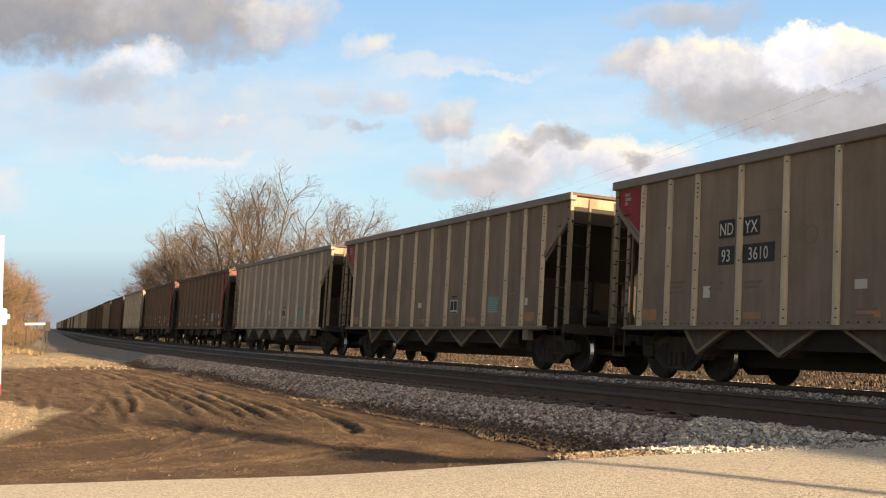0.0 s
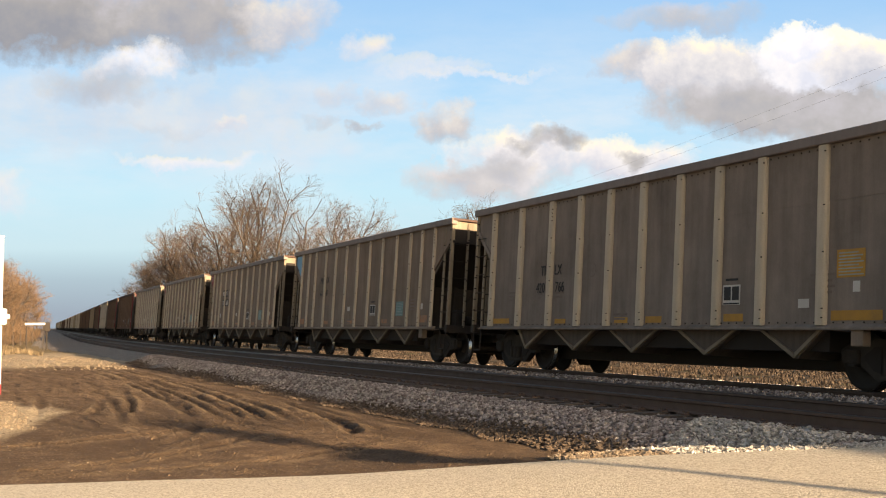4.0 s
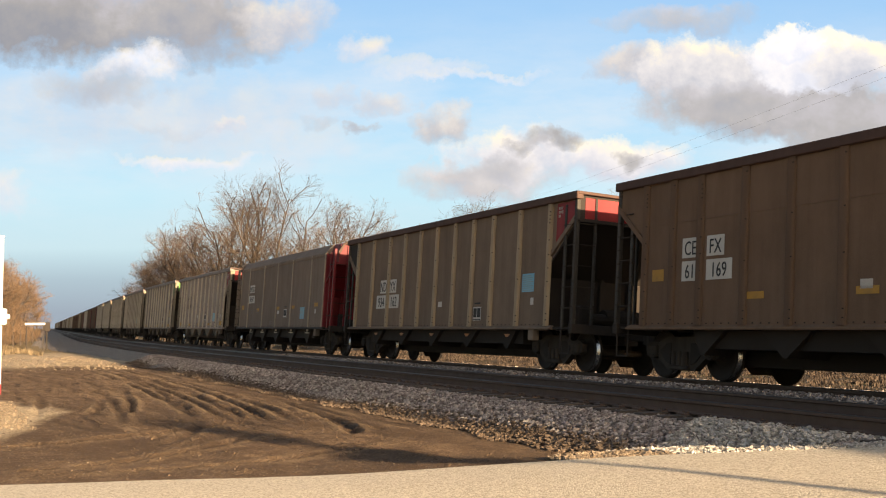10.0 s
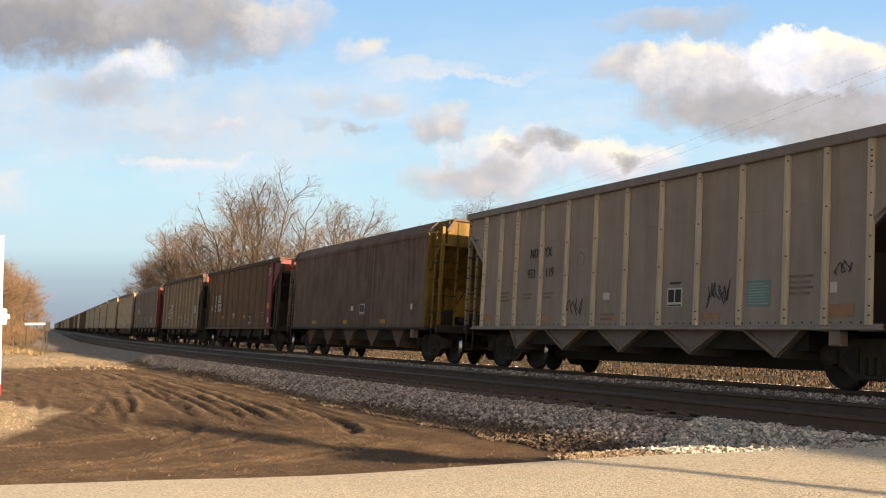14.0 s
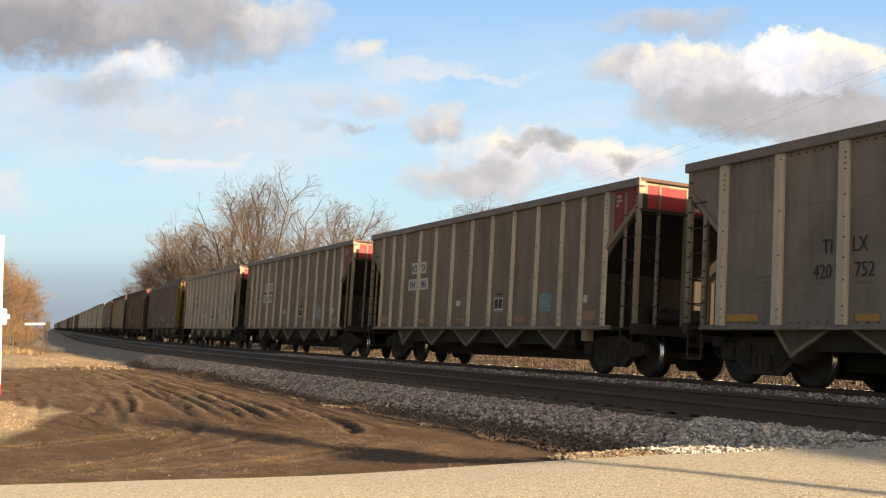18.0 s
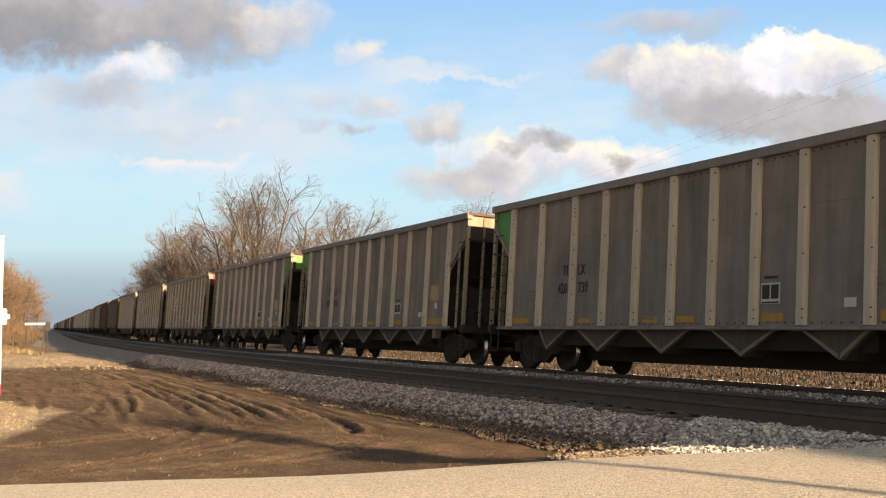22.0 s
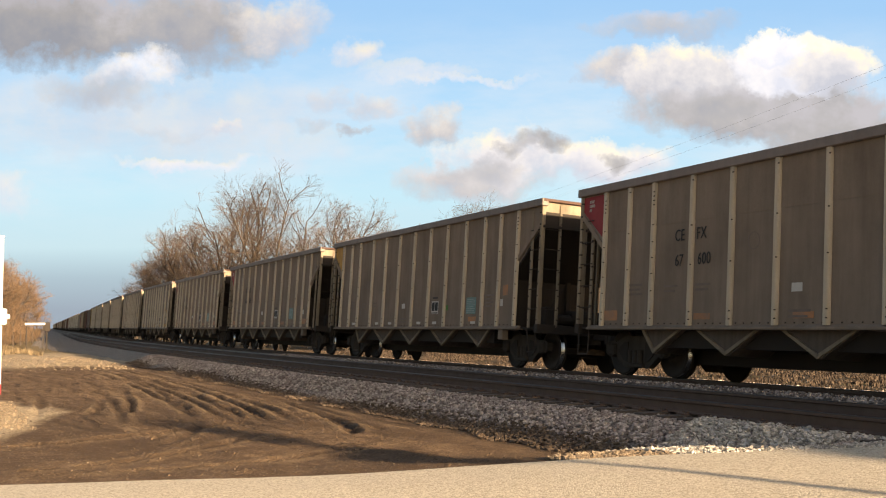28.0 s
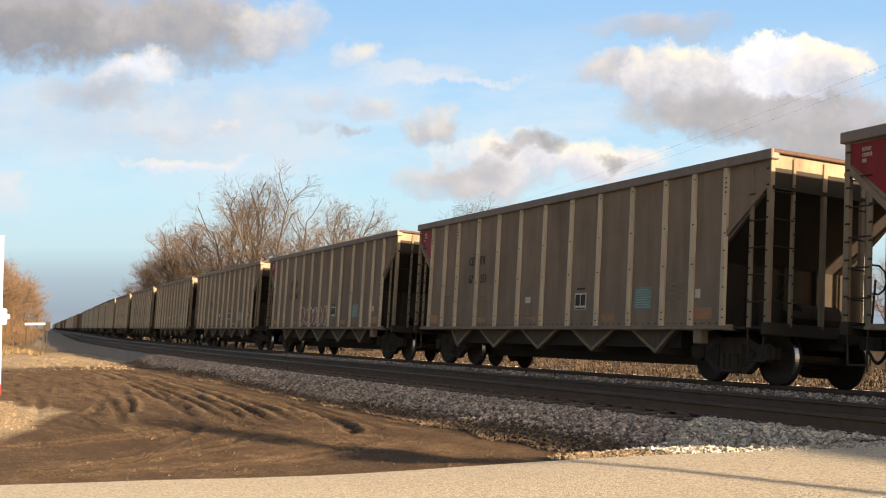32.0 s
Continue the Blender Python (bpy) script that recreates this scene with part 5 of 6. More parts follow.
KINDS = {
    "tall_a": tree_kind(11, 17.0, 1.0, 4, TWIG, 0.0068),
    "tall_b": tree_kind(23, 17.0, 1.15, 4, TWIG, 0.0068),
    "tall_c": tree_kind(37, 17.0, 1.25, 4, TWIG, 0.0068),
    "round_a": tree_kind(71, 12.0, 1.45, 4, TWIG, 0.0078),
    "round_b": tree_kind(83, 12.0, 1.4, 4, BRUSH_TWIG, 0.0078),
    "thicket_a": tree_kind(97, 12.0, 1.35, 4, BRUSH, 0.009),
    "thicket_b": tree_kind(101, 12.0, 1.5, 4, BRUSH, 0.009),
    "bush_a": tree_kind(41, 9.0, 0.95, 4, BRUSH, 0.010, True),
    "bush_b": tree_kind(59, 9.0, 1.05, 4, BRUSH, 0.010, True),
}


def plant(kind, name, x, y, scale, turn, label, group):
    t = new(name)
    tagged(t, label, "tree" if name == "bare_tree" else "shrub", group)
    trunk, crown = KINDS[kind]
    part("trunk", trunk, None, t)
    part("crown", crown, None, t)
    t.matrix_basis = pose(x, y, -0.95, 0, 0, turn) @ Matrix.Diagonal((scale, scale, scale, 1))
    t.scale = (scale, scale, scale)
    return t


def along_view(px, dist):
    """A place on the ground, dist metres off, under a place of the view's width (in hundreds)."""
    d = pix_dir(px, 5.78)
    h = math.hypot(d.x, d.y)
    return d.x / h * dist, d.y / h * dist


TREES = [  # view place, distance, top's place in the view, kind
    (4.72, 112, 2.83, "tall_a"), (4.40, 118, 2.98, "tall_b"), (4.02, 120, 3.05, "tall_c"), (5.05, 118, 3.35, "tall_c"), (3.78, 122, 3.45, "tall_a"),
    (3.38, 140, 3.80, "round_a"), (3.05, 150, 4.00, "round_b"), (2.78, 165, 4.18, "round_b"), (2.55, 185, 4.55, "round_b"),
    (5.35, 114, 3.85, "round_a"), (6.02, 98, 3.43, "tall_b"), (5.70, 108, 4.0, "round_b"), (6.55, 94, 3.65, "tall_a"), (7.02, 92, 3.65, "tall_c"),
    (3.60, 145, 4.1, "round_b"), (4.40, 135, 4.2, "round_b"), (3.20, 158, 3.95, "round_a"), (2.92, 162, 4.05, "round_b"), (2.66, 175, 4.30, "round_b"), (2.42, 195, 4.70, "round_b"), (3.95, 140, 4.0, "round_b"), (5.2, 125, 4.1, "round_b"), (6.25, 104, 4.0, "round_b"),
    (8.65, 84, 3.42, "tall_b"), (7.6, 92, 4.05, "round_b"), (9.5, 90, 3.6, "tall_c"), (11.0, 95, 3.4, "tall_a"),
]
_rng = random.Random(2)
for px, dist, top, kind in TREES:
    x, y = along_view(px, dist)
    h = (5.78 - top) / 19.35 * dist + 1.98
    plant(kind, "bare_tree", x, y, h / (12.0 if kind.startswith("round") else 17.0), _rng.uniform(0, 360), "bare leafless winter tree behind the railway line", "trees behind the railway")
for i in range(20):
    px = 2.35 + 0.26 * i + _rng.uniform(-0.08, 0.08)
    dist = 190 - 24 * (px - 2.1) + _rng.uniform(-8, 8)
    x, y = along_view(px, max(dist, 86))
    plant(_rng.choice(("bush_a", "bush_b")), "bare_shrub", x, y, _rng.uniform(0.35, 0.58), _rng.uniform(0, 360), "rust-brown leafless brush at the foot of the trees", "brush behind the railway")
for px, dist, s in ((-0.1, 108, 1.0), (0.08, 116, 0.95), (0.26, 124, 0.80), (0.42, 134, 0.66), (-0.2, 100, 1.0), (0.56, 150, 0.55), (0.34, 140, 0.78), (0.15, 128, 0.92), (-0.02, 122, 1.0), (0.66, 176, 0.5), (-0.6, 104, 1.0), (-0.1, 130, 1.1), (-1.2, 100, 1.0), (0.22, 150, 0.95), (0.44, 160, 0.7)):
    x, y = along_view(px, dist)
    plant(_rng.choice(("bush_a", "bush_b")), "bare_shrub", x, y, s * 0.62, _rng.uniform(0, 360), "sunlit orange-brown leafless brush beside the track", "brush beside the track")

for k, (px, dist, top) in enumerate(((-0.35, 104, 4.60), (-0.08, 108, 4.68), (0.10, 112, 4.72), (0.24, 116, 4.85), (0.36, 122, 4.98), (0.47, 128, 5.12), (0.57, 138, 5.28), (0.02, 132, 4.75), (0.30, 140, 4.95), (0.64, 150, 5.42))):
    x, y = along_view(px, dist)
    plant(("thicket_a", "thicket_b")[k % 2], "bare_tree", x, y, ((5.78 - top) / 19.35 * dist + 1.98) / 10.8, _rng.uniform(0, 360), "low leafless orange-brown tree in the trackside thicket", "thicket beside the track")

for i in range(30):
    px = 8.0 + 0.33 * i + _rng.uniform(-0.15, 0.15)
    dist = _rng.uniform(84, 100)
    x, y = along_view(px, dist)
    top = _rng.uniform(4.25, 4.7)
    plant(("round_b", "thicket_a", "thicket_b")[i % 3], "bare_tree", x, y, ((5.78 - top) / 19.35 * dist + 1.98) / 12.0, _rng.uniform(0, 360), "brown leafless tree in the hedge beyond the tracks", "hedge beyond the tracks")

# ---------------------------------------------------------------- dry grass
DRYGRASS = stone_material("dry_grass", (0.018, 0.012, 0.009), (0.042, 0.028, 0.020), (0.090, 0.066, 0.048), 3)
VERGEGRASS = stone_material("verge_straw", (0.07, 0.052, 0.03), (0.15, 0.11, 0.064), (0.25, 0.19, 0.115), 3)


def grass(name, places, tall, label, seed, blade):
    rng = random.Random(seed)
    verts, faces = [], []
    for x, y, z in places:
        for _ in range(7):
            a = rng.uniform(0, 6.283)
            h = tall * rng.uniform(0.45, 1.2)
            w = 0.012 + 0.02 * rng.random()
            px, py = x + rng.gauss(0, 0.10), y + rng.gauss(0, 0.10)
            lx, ly = math.cos(a) * h * 0.5, math.sin(a) * h * 0.5
            dx, dy = -math.sin(a) * w, math.cos(a) * w
            s = len(verts)
            verts += [(px - dx, py - dy, z - 0.03), (px + dx, py + dy, z - 0.03), (px + lx * 0.4 + dx * 0.7, py + ly * 0.4 + dy * 0.7, z + h * 0.6), (px + lx * 0.4 - dx * 0.7, py + ly * 0.4 - dy * 0.7, z + h * 0.6), (px + lx, py + ly, z + h)]
            faces += [(s, s + 1, s + 2, s + 3), (s + 3, s + 2, s + 4)]
    me = bpy.data.meshes.new(name)
    me.from_pydata(verts, [], faces)
    me.materials.append(blade)
    return tagged(new(name, me), label, "grass", kind="stuff")


def verge():
    rng = random.Random(31)
    far, near = [], []
    for _ in range(15000):
        y = 6 + 80 * rng.random() ** 1.3
        x = 16.6 + rng.random() ** 1.3 * 20 + bend(y)
        if noise.noise((x * 0.7, y * 0.5, 4)) > -0.25:
            far.append((x, y, ground_z(x, y)))
    for _ in range(5000):
        y = 72 + 100 * rng.random()
        x = 5.0 - 3.0 * smooth(62, 125, y) - rng.random() * 14 + bend(y)
        if noise.noise((x * 0.4, y * 0.25, 9)) > -0.1:
            near.append((x, y, ground_z(x, y)))
    return far, near


_far_verge, _near_verge = verge()
grass("dry_grass", _far_verge, 0.11, "dry straw-brown winter grass beyond the tracks", 1, DRYGRASS)
grass("verge_grass", _near_verge, 0.30, "dry yellow-brown grass along the railway verge", 2, VERGEGRASS)

# ---------------------------------------------------------------- posts, sign, wires
POSTWHITE = plain("white_enamel", (0.82, 0.81, 0.78), 0.45, 0, 12, 0.06, 0.05)
BOARD = plain("weathered_white_board", (0.42, 0.41, 0.38), 0.7, 0, 12, 0.15, 0.05)
POSTRED = plain("red_band", (0.45, 0.05, 0.06), 0.5, 0, 12, 0.2, 0.05)


def marker_post():
    t = new("marker_post")
    tagged(t, "white marker post with a small box and red foot", "post")
    bm = B()
    rod(bm, (0, 0, 0.25), (0, 0, 3.9), 0.10, 12)
    rod(bm, (0, 0, 3.9), (0, 0, 3.94), 0.115, 12)
    part("pole", bm, POSTWHITE, t)
    bm = B()
    rod(bm, (0, 0, -0.1), (0, 0, 0.25), 0.105, 12)
    part("red_band", bm, POSTRED, t, "red painted foot")
    bm = B()
    box(bm, -0.06, 0.22, -0.16, 0.02, 1.72, 2.12, 0.02)
    rod(bm, (0.20, -0.08, 1.92), (0.30, -0.08, 1.92), 0.06, 10)
    part("box", bm, POSTWHITE, t, "white equipment box")
    x, y = along_view(-0.04, 29.4)
    t.matrix_basis = pose(x, y, ground_z(x, y), 0, 0, -20)


marker_post()


def board_sign():
    t = new("white_board")
    tagged(t, "long white board on two dark posts beside the track", "sign")
    bm = B()
    box(bm, -0.72, 0.72, -0.03, 0.03, 2.0, 2.17, 0.01)
    part("board", bm, BOARD, t)
    for x in (-0.6, 0.6):
        bm = B()
        box(bm, x - 0.04, x + 0.04, 0.035, 0.10, -0.2, 2.15, 0.01)
        part("post", bm, IRON, t)
    x, y = along_view(0.62, 88)
    t.matrix_basis = pose(x, y, ground_z(x, y), 0, 0, -4)


board_sign()


def lineside_box():
    t = new("signal_case")
    tagged(t, "dark lineside case on a post far along the track", "cabinet")
    bm = B()
    box(bm, -0.25, 0.25, -0.2, 0.2, 1.5, 2.25, 0.04)
    part("case", bm, IRON, t)
    bm = B()
    rod(bm, (0, 0, -0.2), (0, 0, 1.5), 0.07, 8)
    part("post", bm, IRON, t)
    x, y = along_view(0.83, 96)
    t.matrix_basis = pose(x, y, ground_z(x, y))


lineside_box()


WIRE = plain("wire_grey", (0.5, 0.49, 0.48), 0.6, 0.3, 10, 0.1, 0)


def utility_line():
    """Two poles, one hidden among the trees and one beside the view, with two wires between them."""
    eye = Vector((0, 0, EYE_Z))
    tops = [eye + pix_dir(6.0, 4.62) * 104, eye + pix_dir(17.9, 0.40) * 47]
    for p in tops:
        t = new("utility_pole")
        tagged(t, "weathered wooden utility pole with a cross-arm", "utility pole", "utility poles")
        z0 = ground_z(p.x, p.y)
        h = p.z - z0
        bm = B()
        rod(bm, (0, 0, -0.4), (0, 0, h + 0.5), 0.17, 10, 0.11)
        part("pole", bm, TIE, t)
        bm = B()
        box(bm, -0.9, 0.9, -0.06, 0.06, h - 0.12, h - 0.01)
        part("cross_arm", bm, TIE, t)
        t.matrix_basis = pose(p.x, p.y, z0, 0, 0, 15)
    span = new("overhead_wires")
    tagged(span, "thin overhead utility wires between two wooden poles", "wires")
    for off in (-0.75, 0.75):
        c, s = math.cos(radians(15)), math.sin(radians(15))
        p, q = (w + Vector((off * c, off * s, 0)) for w in tops)
        cu = bpy.data.curves.new("wire", "CURVE")
        cu.dimensions, cu.bevel_depth, cu.bevel_resolution = "3D", 0.0035, 0
        sp = cu.splines.new("POLY")
        sp.points.add(24)
        for i in range(25):
            a = i / 24
            sp.points[i].co = (*(p.lerp(q, a) - Vector((0, 0, 0.6 * 4 * a * (1 - a)))), 1)
        tmp = bpy.data.objects.new("wire_curve", cu)
        me = bpy.data.meshes.new_from_object(tmp)
        bpy.data.objects.remove(tmp)
        me.materials.clear()
        me.materials.append(WIRE)
        part("wire", me, None, span)


utility_line()


def crossing_signal():
    """An unseen mast, added outside the view to lay a long shadow over the road and the dirt."""
    t = new("crossing_signal")
    tagged(t, "unseen mast added for its shadow, built as a crossing signal with crossbuck and lamps", "crossing signal")
    bm = B()
    rod(bm, (0, 0, 0), (0, 0, 4.2), 0.06, 10)
    rod(bm, (0, 0, 4.2), (0, 0, 4.34), 0.13, 12, 0.05)
    part("mast", bm, POSTWHITE, t)
    for y in (-0.16, 0.16):
        for a in (40, -40):
            bm = B()
            c, s = math.cos(radians(a)), math.sin(radians(a))
            prism(bm, [(c * u - s * w, 3.65 + s * u + c * w) for u, w in ((-0.6, -0.11), (0.6, -0.11), (0.6, 0.11), (-0.6, 0.11))], "y", y - 0.01, y + 0.01)
            part("crossbuck", bm, POSTWHITE, t)
        bm = B()
        box(bm, -0.28, 0.28, y - 0.01, y + 0.01, 3.08, 3.34)
        part("plate", bm, POSTWHITE, t)
    for y in (-1, 1):
        for x in (-0.42, 0.42):
            bm = B()
            rod(bm, (x, y * 0.10, 2.62), (x, y * 0.16, 2.62), 0.30, 18)
            rod(bm, (x, y * 0.16, 2.64), (x, y * 0.42, 2.62), 0.13, 14, 0.15)
            part("lamp", bm, IRON, t)
    bm = B()
    box(bm, -0.55, 0.55, -0.10, 0.10, 2.58, 2.66)
    part("lamp_arm", bm, IRON, t)
    bm = B()
    box(bm, -0.3, 0.3, -0.25, 0.25, -0.1, 0.06, 0.02)
    part("base", bm, IRON, t)
    t.matrix_basis = pose(8.4, -0.9, ground_z(8.4, -0.9), 0, 0, 70)


crossing_signal()

# ---------------------------------------------------------------- the train
PROTO, PROTO_FAR = {}, {}


def take(style, detail=True):
    """A car of that style: the first is built, the others are copies of it."""
    kept = PROTO if detail else PROTO_FAR
    if style not in kept:
        kept[style] = hopper_car(style, detail)
        return kept[style]
    return copy_thing(kept[style], pose(0, 0, 0))


LABELS = {
    "plain": "grey weathered coal hopper car with tan side ribs",
    "pale": "pale grey coal hopper car with cream side ribs",
    "wide": "light grey coal hopper car with broad cream ribs",
    "tan": "sooty tan coal hopper car with black ends",
    "brown": "brown steel coal hopper car with dark red ends",
    "hood_red": "smooth tan hopper car with sloped top and red ends",
    "hood_yellow": "sooty smooth-sided hopper car with sloped top and yellow ends",
}


def gusset_paint(car, end, mat):
    """Coloured triangle at one end of the side, its panels in the end wall, and small white lettering bars."""
    style = car["style"]
    rd = STYLES[style][5]
    first = STYLES[style][3][0]
    W = -HALF_W + rd
    sg = 1 if end == 0 else -1
    Y = lambda u: sg * (CAR_L / 2 - u)
    zt = TOPS.get(style, TOP_Z) - 0.19
    bm = B()
    prism(bm, [(Y(0.12), zt), (Y(first - 0.10), zt), (Y(first - 0.10), 2.80), (Y(0.12), zt - 0.30)], "x", W - 0.006, W - 0.002)
    part("end_color_panel", bm, mat, car)
    bm = B()
    box(bm, -1.36, 1.36, *sorted((Y(0.022), Y(0.027))), 3.32, TOPS.get(style, TOP_Z) - 0.13)
    part("end_color_panel", bm, mat, car)
    if mat in (RED, REDEND) and style != "brown":
        lettering(car, "ROTARY\nCOUPLER\nEND", 0.34 if end == 0 else CAR_L - 0.84, zt - 0.14, 0.062, WHITE, 0.50, "LEFT", 0.010)
    if mat in (RED, REDEND):
        if end == 1:
            end_lettering(car, "ROTARY\nCOUPLER\nEND", -0.28, zt - 0.14, 0.075, WHITE)


def dress(car, marks=None, number=None, plates=False, whole=False, num_drop=0.46, left=None, right=None, patch=ORANGE, square=TEAL, square_at=(10.80, 1.33), box_at=None, patches=None, mark_u=3.80, mark_z=2.56, size=0.22, bars=True, plate_mat=WHITE, ink=INK):
    style = car["style"]
    rd = STYLES[style][5]
    STYLE_RD[car.name] = rd
    ribs = STYLES[style][3]
    smooth_side = style.startswith("hood")
    if left:
        gusset_paint(car, 0, left)
    if right:
        gusset_paint(car, 1, right)
    # consolidated stencil box
    bu = 8.82 if not smooth_side else 8.9
    if style == "wide":
        bu = 9.15
    bz = 1.34
    if box_at:
        bu, bz = box_at
    fr = decal(car, "stencil_box", bu - 0.225, bu + 0.225, bz + 0.02, bz + 0.36, WHITE)
    decal(fr, "stencil_field", bu - 0.19, bu - 0.02, bz + 0.10, bz + 0.33, INK, 0.008, -HALF_W + rd)
    decal(fr, "stencil_field", bu + 0.02, bu + 0.19, bz + 0.10, bz + 0.33, INK, 0.008, -HALF_W + rd)
    decal(fr, "lettering_bar", bu - 0.2, bu + 0.2, bz + 0.03, bz + 0.055, INK, 0.008, -HALF_W + rd)
    decal(car, "lettering_bar", bu - 0.16, bu + 0.16, bz + 0.43, bz + 0.47, INK, 0.003)
    pu = 6.42 if len(ribs) == 13 else (11.55 if style == "wide" else 7.53)
    pz = 1.28 if style == "wide" else 1.54
    decal(car, "stencil_plate", pu, pu + 0.24, pz, pz + 0.14, WHITE)
    if bars:
        for u0, u1, z, c in ((1.88, 2.35, 1.78, 3), (3.05, 3.45, 1.72, 2), (3.98, 4.40, 1.72, 2), (6.35, 6.85, 1.22, 2), (11.80, 12.32, 1.76, 4)):
            for k in range(c):
                decal(car, "lettering_bar", u0, u1 - 0.06 * (k % 2), z - 0.09 * k, z - 0.09 * k + 0.04, FADED, 0.003)
    if patch:
        spots = patches or ((ribs[0] + 0.07, 1.12, 0.46, 0.20), (3.96, 1.12, 0.46, 0.11), (6.46, 1.12, 0.46, 0.11), (9.64, 1.12, 0.48, 0.12), (ribs[-2] + 0.08, 1.13, 0.50, 0.20))
        for a, z0, w, h in spots:
            decal(car, "reflector_patch", a, a + w, z0, z0 + h, patch)
    if square:
        su, sz = square_at
        sq = decal(car, "blue_panel", su, su + 0.56, sz, sz + 0.42, square)
        for k in range(8):
            decal(sq, "lettering_bar", su + 0.04, su + 0.53 - (0.0, 0.06, 0.02, 0.10)[k % 4], sz + 0.03 + 0.047 * k, sz + 0.048 + 0.047 * k, TEAL_TEXT, 0.004, -HALF_W + rd)
    decal(car, "stencil_plate", 12.68, 12.82, 1.50, 1.66, WHITE)
    if marks:
        rows = ((marks, mark_z), (number, mark_z - num_drop))
        for txt, z in rows:
            if whole:
                places = [(txt.replace(" ", ""), mark_u)]
            else:
                a, c = txt.split(" ")
                places = [(tt, mark_u + du * (0.13 + 0.105 * len(tt) * size / 0.25)) for tt, du in ((a, -1), (c, 1))]
            for tt, mu in places:
                wid = 0.21 * len(tt) * size / 0.25
                if plates:
                    decal(car, "letter_plate", mu - wid / 2 - 0.02, mu + wid / 2 + 0.02, z - 0.05, z + size + 0.05, plate_mat, 0.003)
                if ink is None:
                    for k in range(len(tt)):
                        a = mu + (k - (len(tt) - 1) / 2) * wid / len(tt)
                        decal(car, "lettering_bar", a - 0.05, a + 0.05, z, z + size, FADED, 0.006)
                else:
                    lettering(car, tt, mu, z, size, ink)
    # faded round emblem beside the lettering
    if style in ("plain", "wide", "pale"):
        bm = B()
        x, zc = -HALF_W + rd - 0.008, 2.18 if style == "wide" else 2.42
        rings = [[bm.verts.new((x + dx, yu(5.50 + r * math.cos(k * math.pi / 12)), zc + r * math.sin(k * math.pi / 12))) for k in range(24)] for r, dx in ((0.15, 0.0), (0.135, 0.0), (0.135, 0.0015), (0.15, 0.0015))]
        for p, q in zip(rings, rings[1:] + rings[:1]):
            for k in range(24):
                bm.faces.new((p[k], p[(k + 1) % 24], q[(k + 1) % 24], q[k]))
        part("emblem", bm, FADED, car, "faded round emblem")


def scribble(car, u, z, w, h, mat, seed, n=15):
    """A tangle of sprayed strokes: rounded loops in thin relief."""
    rng = random.Random(seed)
    bm = B()
    x = -HALF_W + STYLES[car["style"]][5] - 0.012
    p = (u, z)
    for i in range(n):
        t = i / n
        q = (u + w * t + 0.10 * w * math.sin(i * 1.9 + seed), z + h * (0.5 + 0.42 * math.sin(i * 2.3 + seed) * rng.uniform(0.6, 1.1)))
        a, b2 = Vector((x, yu(p[0]), p[1])), Vector((x, yu(q[0]), q[1]))
        mid = (a + b2) / 2 + Vector((0, rng.uniform(-0.08, 0.08), rng.uniform(-0.08, 0.08)))
        rod(bm, a, mid, 0.012, 4)
        rod(bm, mid, b2, 0.012, 4)
        p = q
    for vtx in bm.verts:
        vtx.co.x = x + (vtx.co.x - x) * 0.15
    tagged(part("graffiti", bm, mat, car), "sprayed black graffiti tag on the car side", kind="stuff")


PINKISH = painted("faded_red_spray", (0.30, 0.12, 0.10), (0.22, 0.15, 0.12), 0.6, amount=0.6)

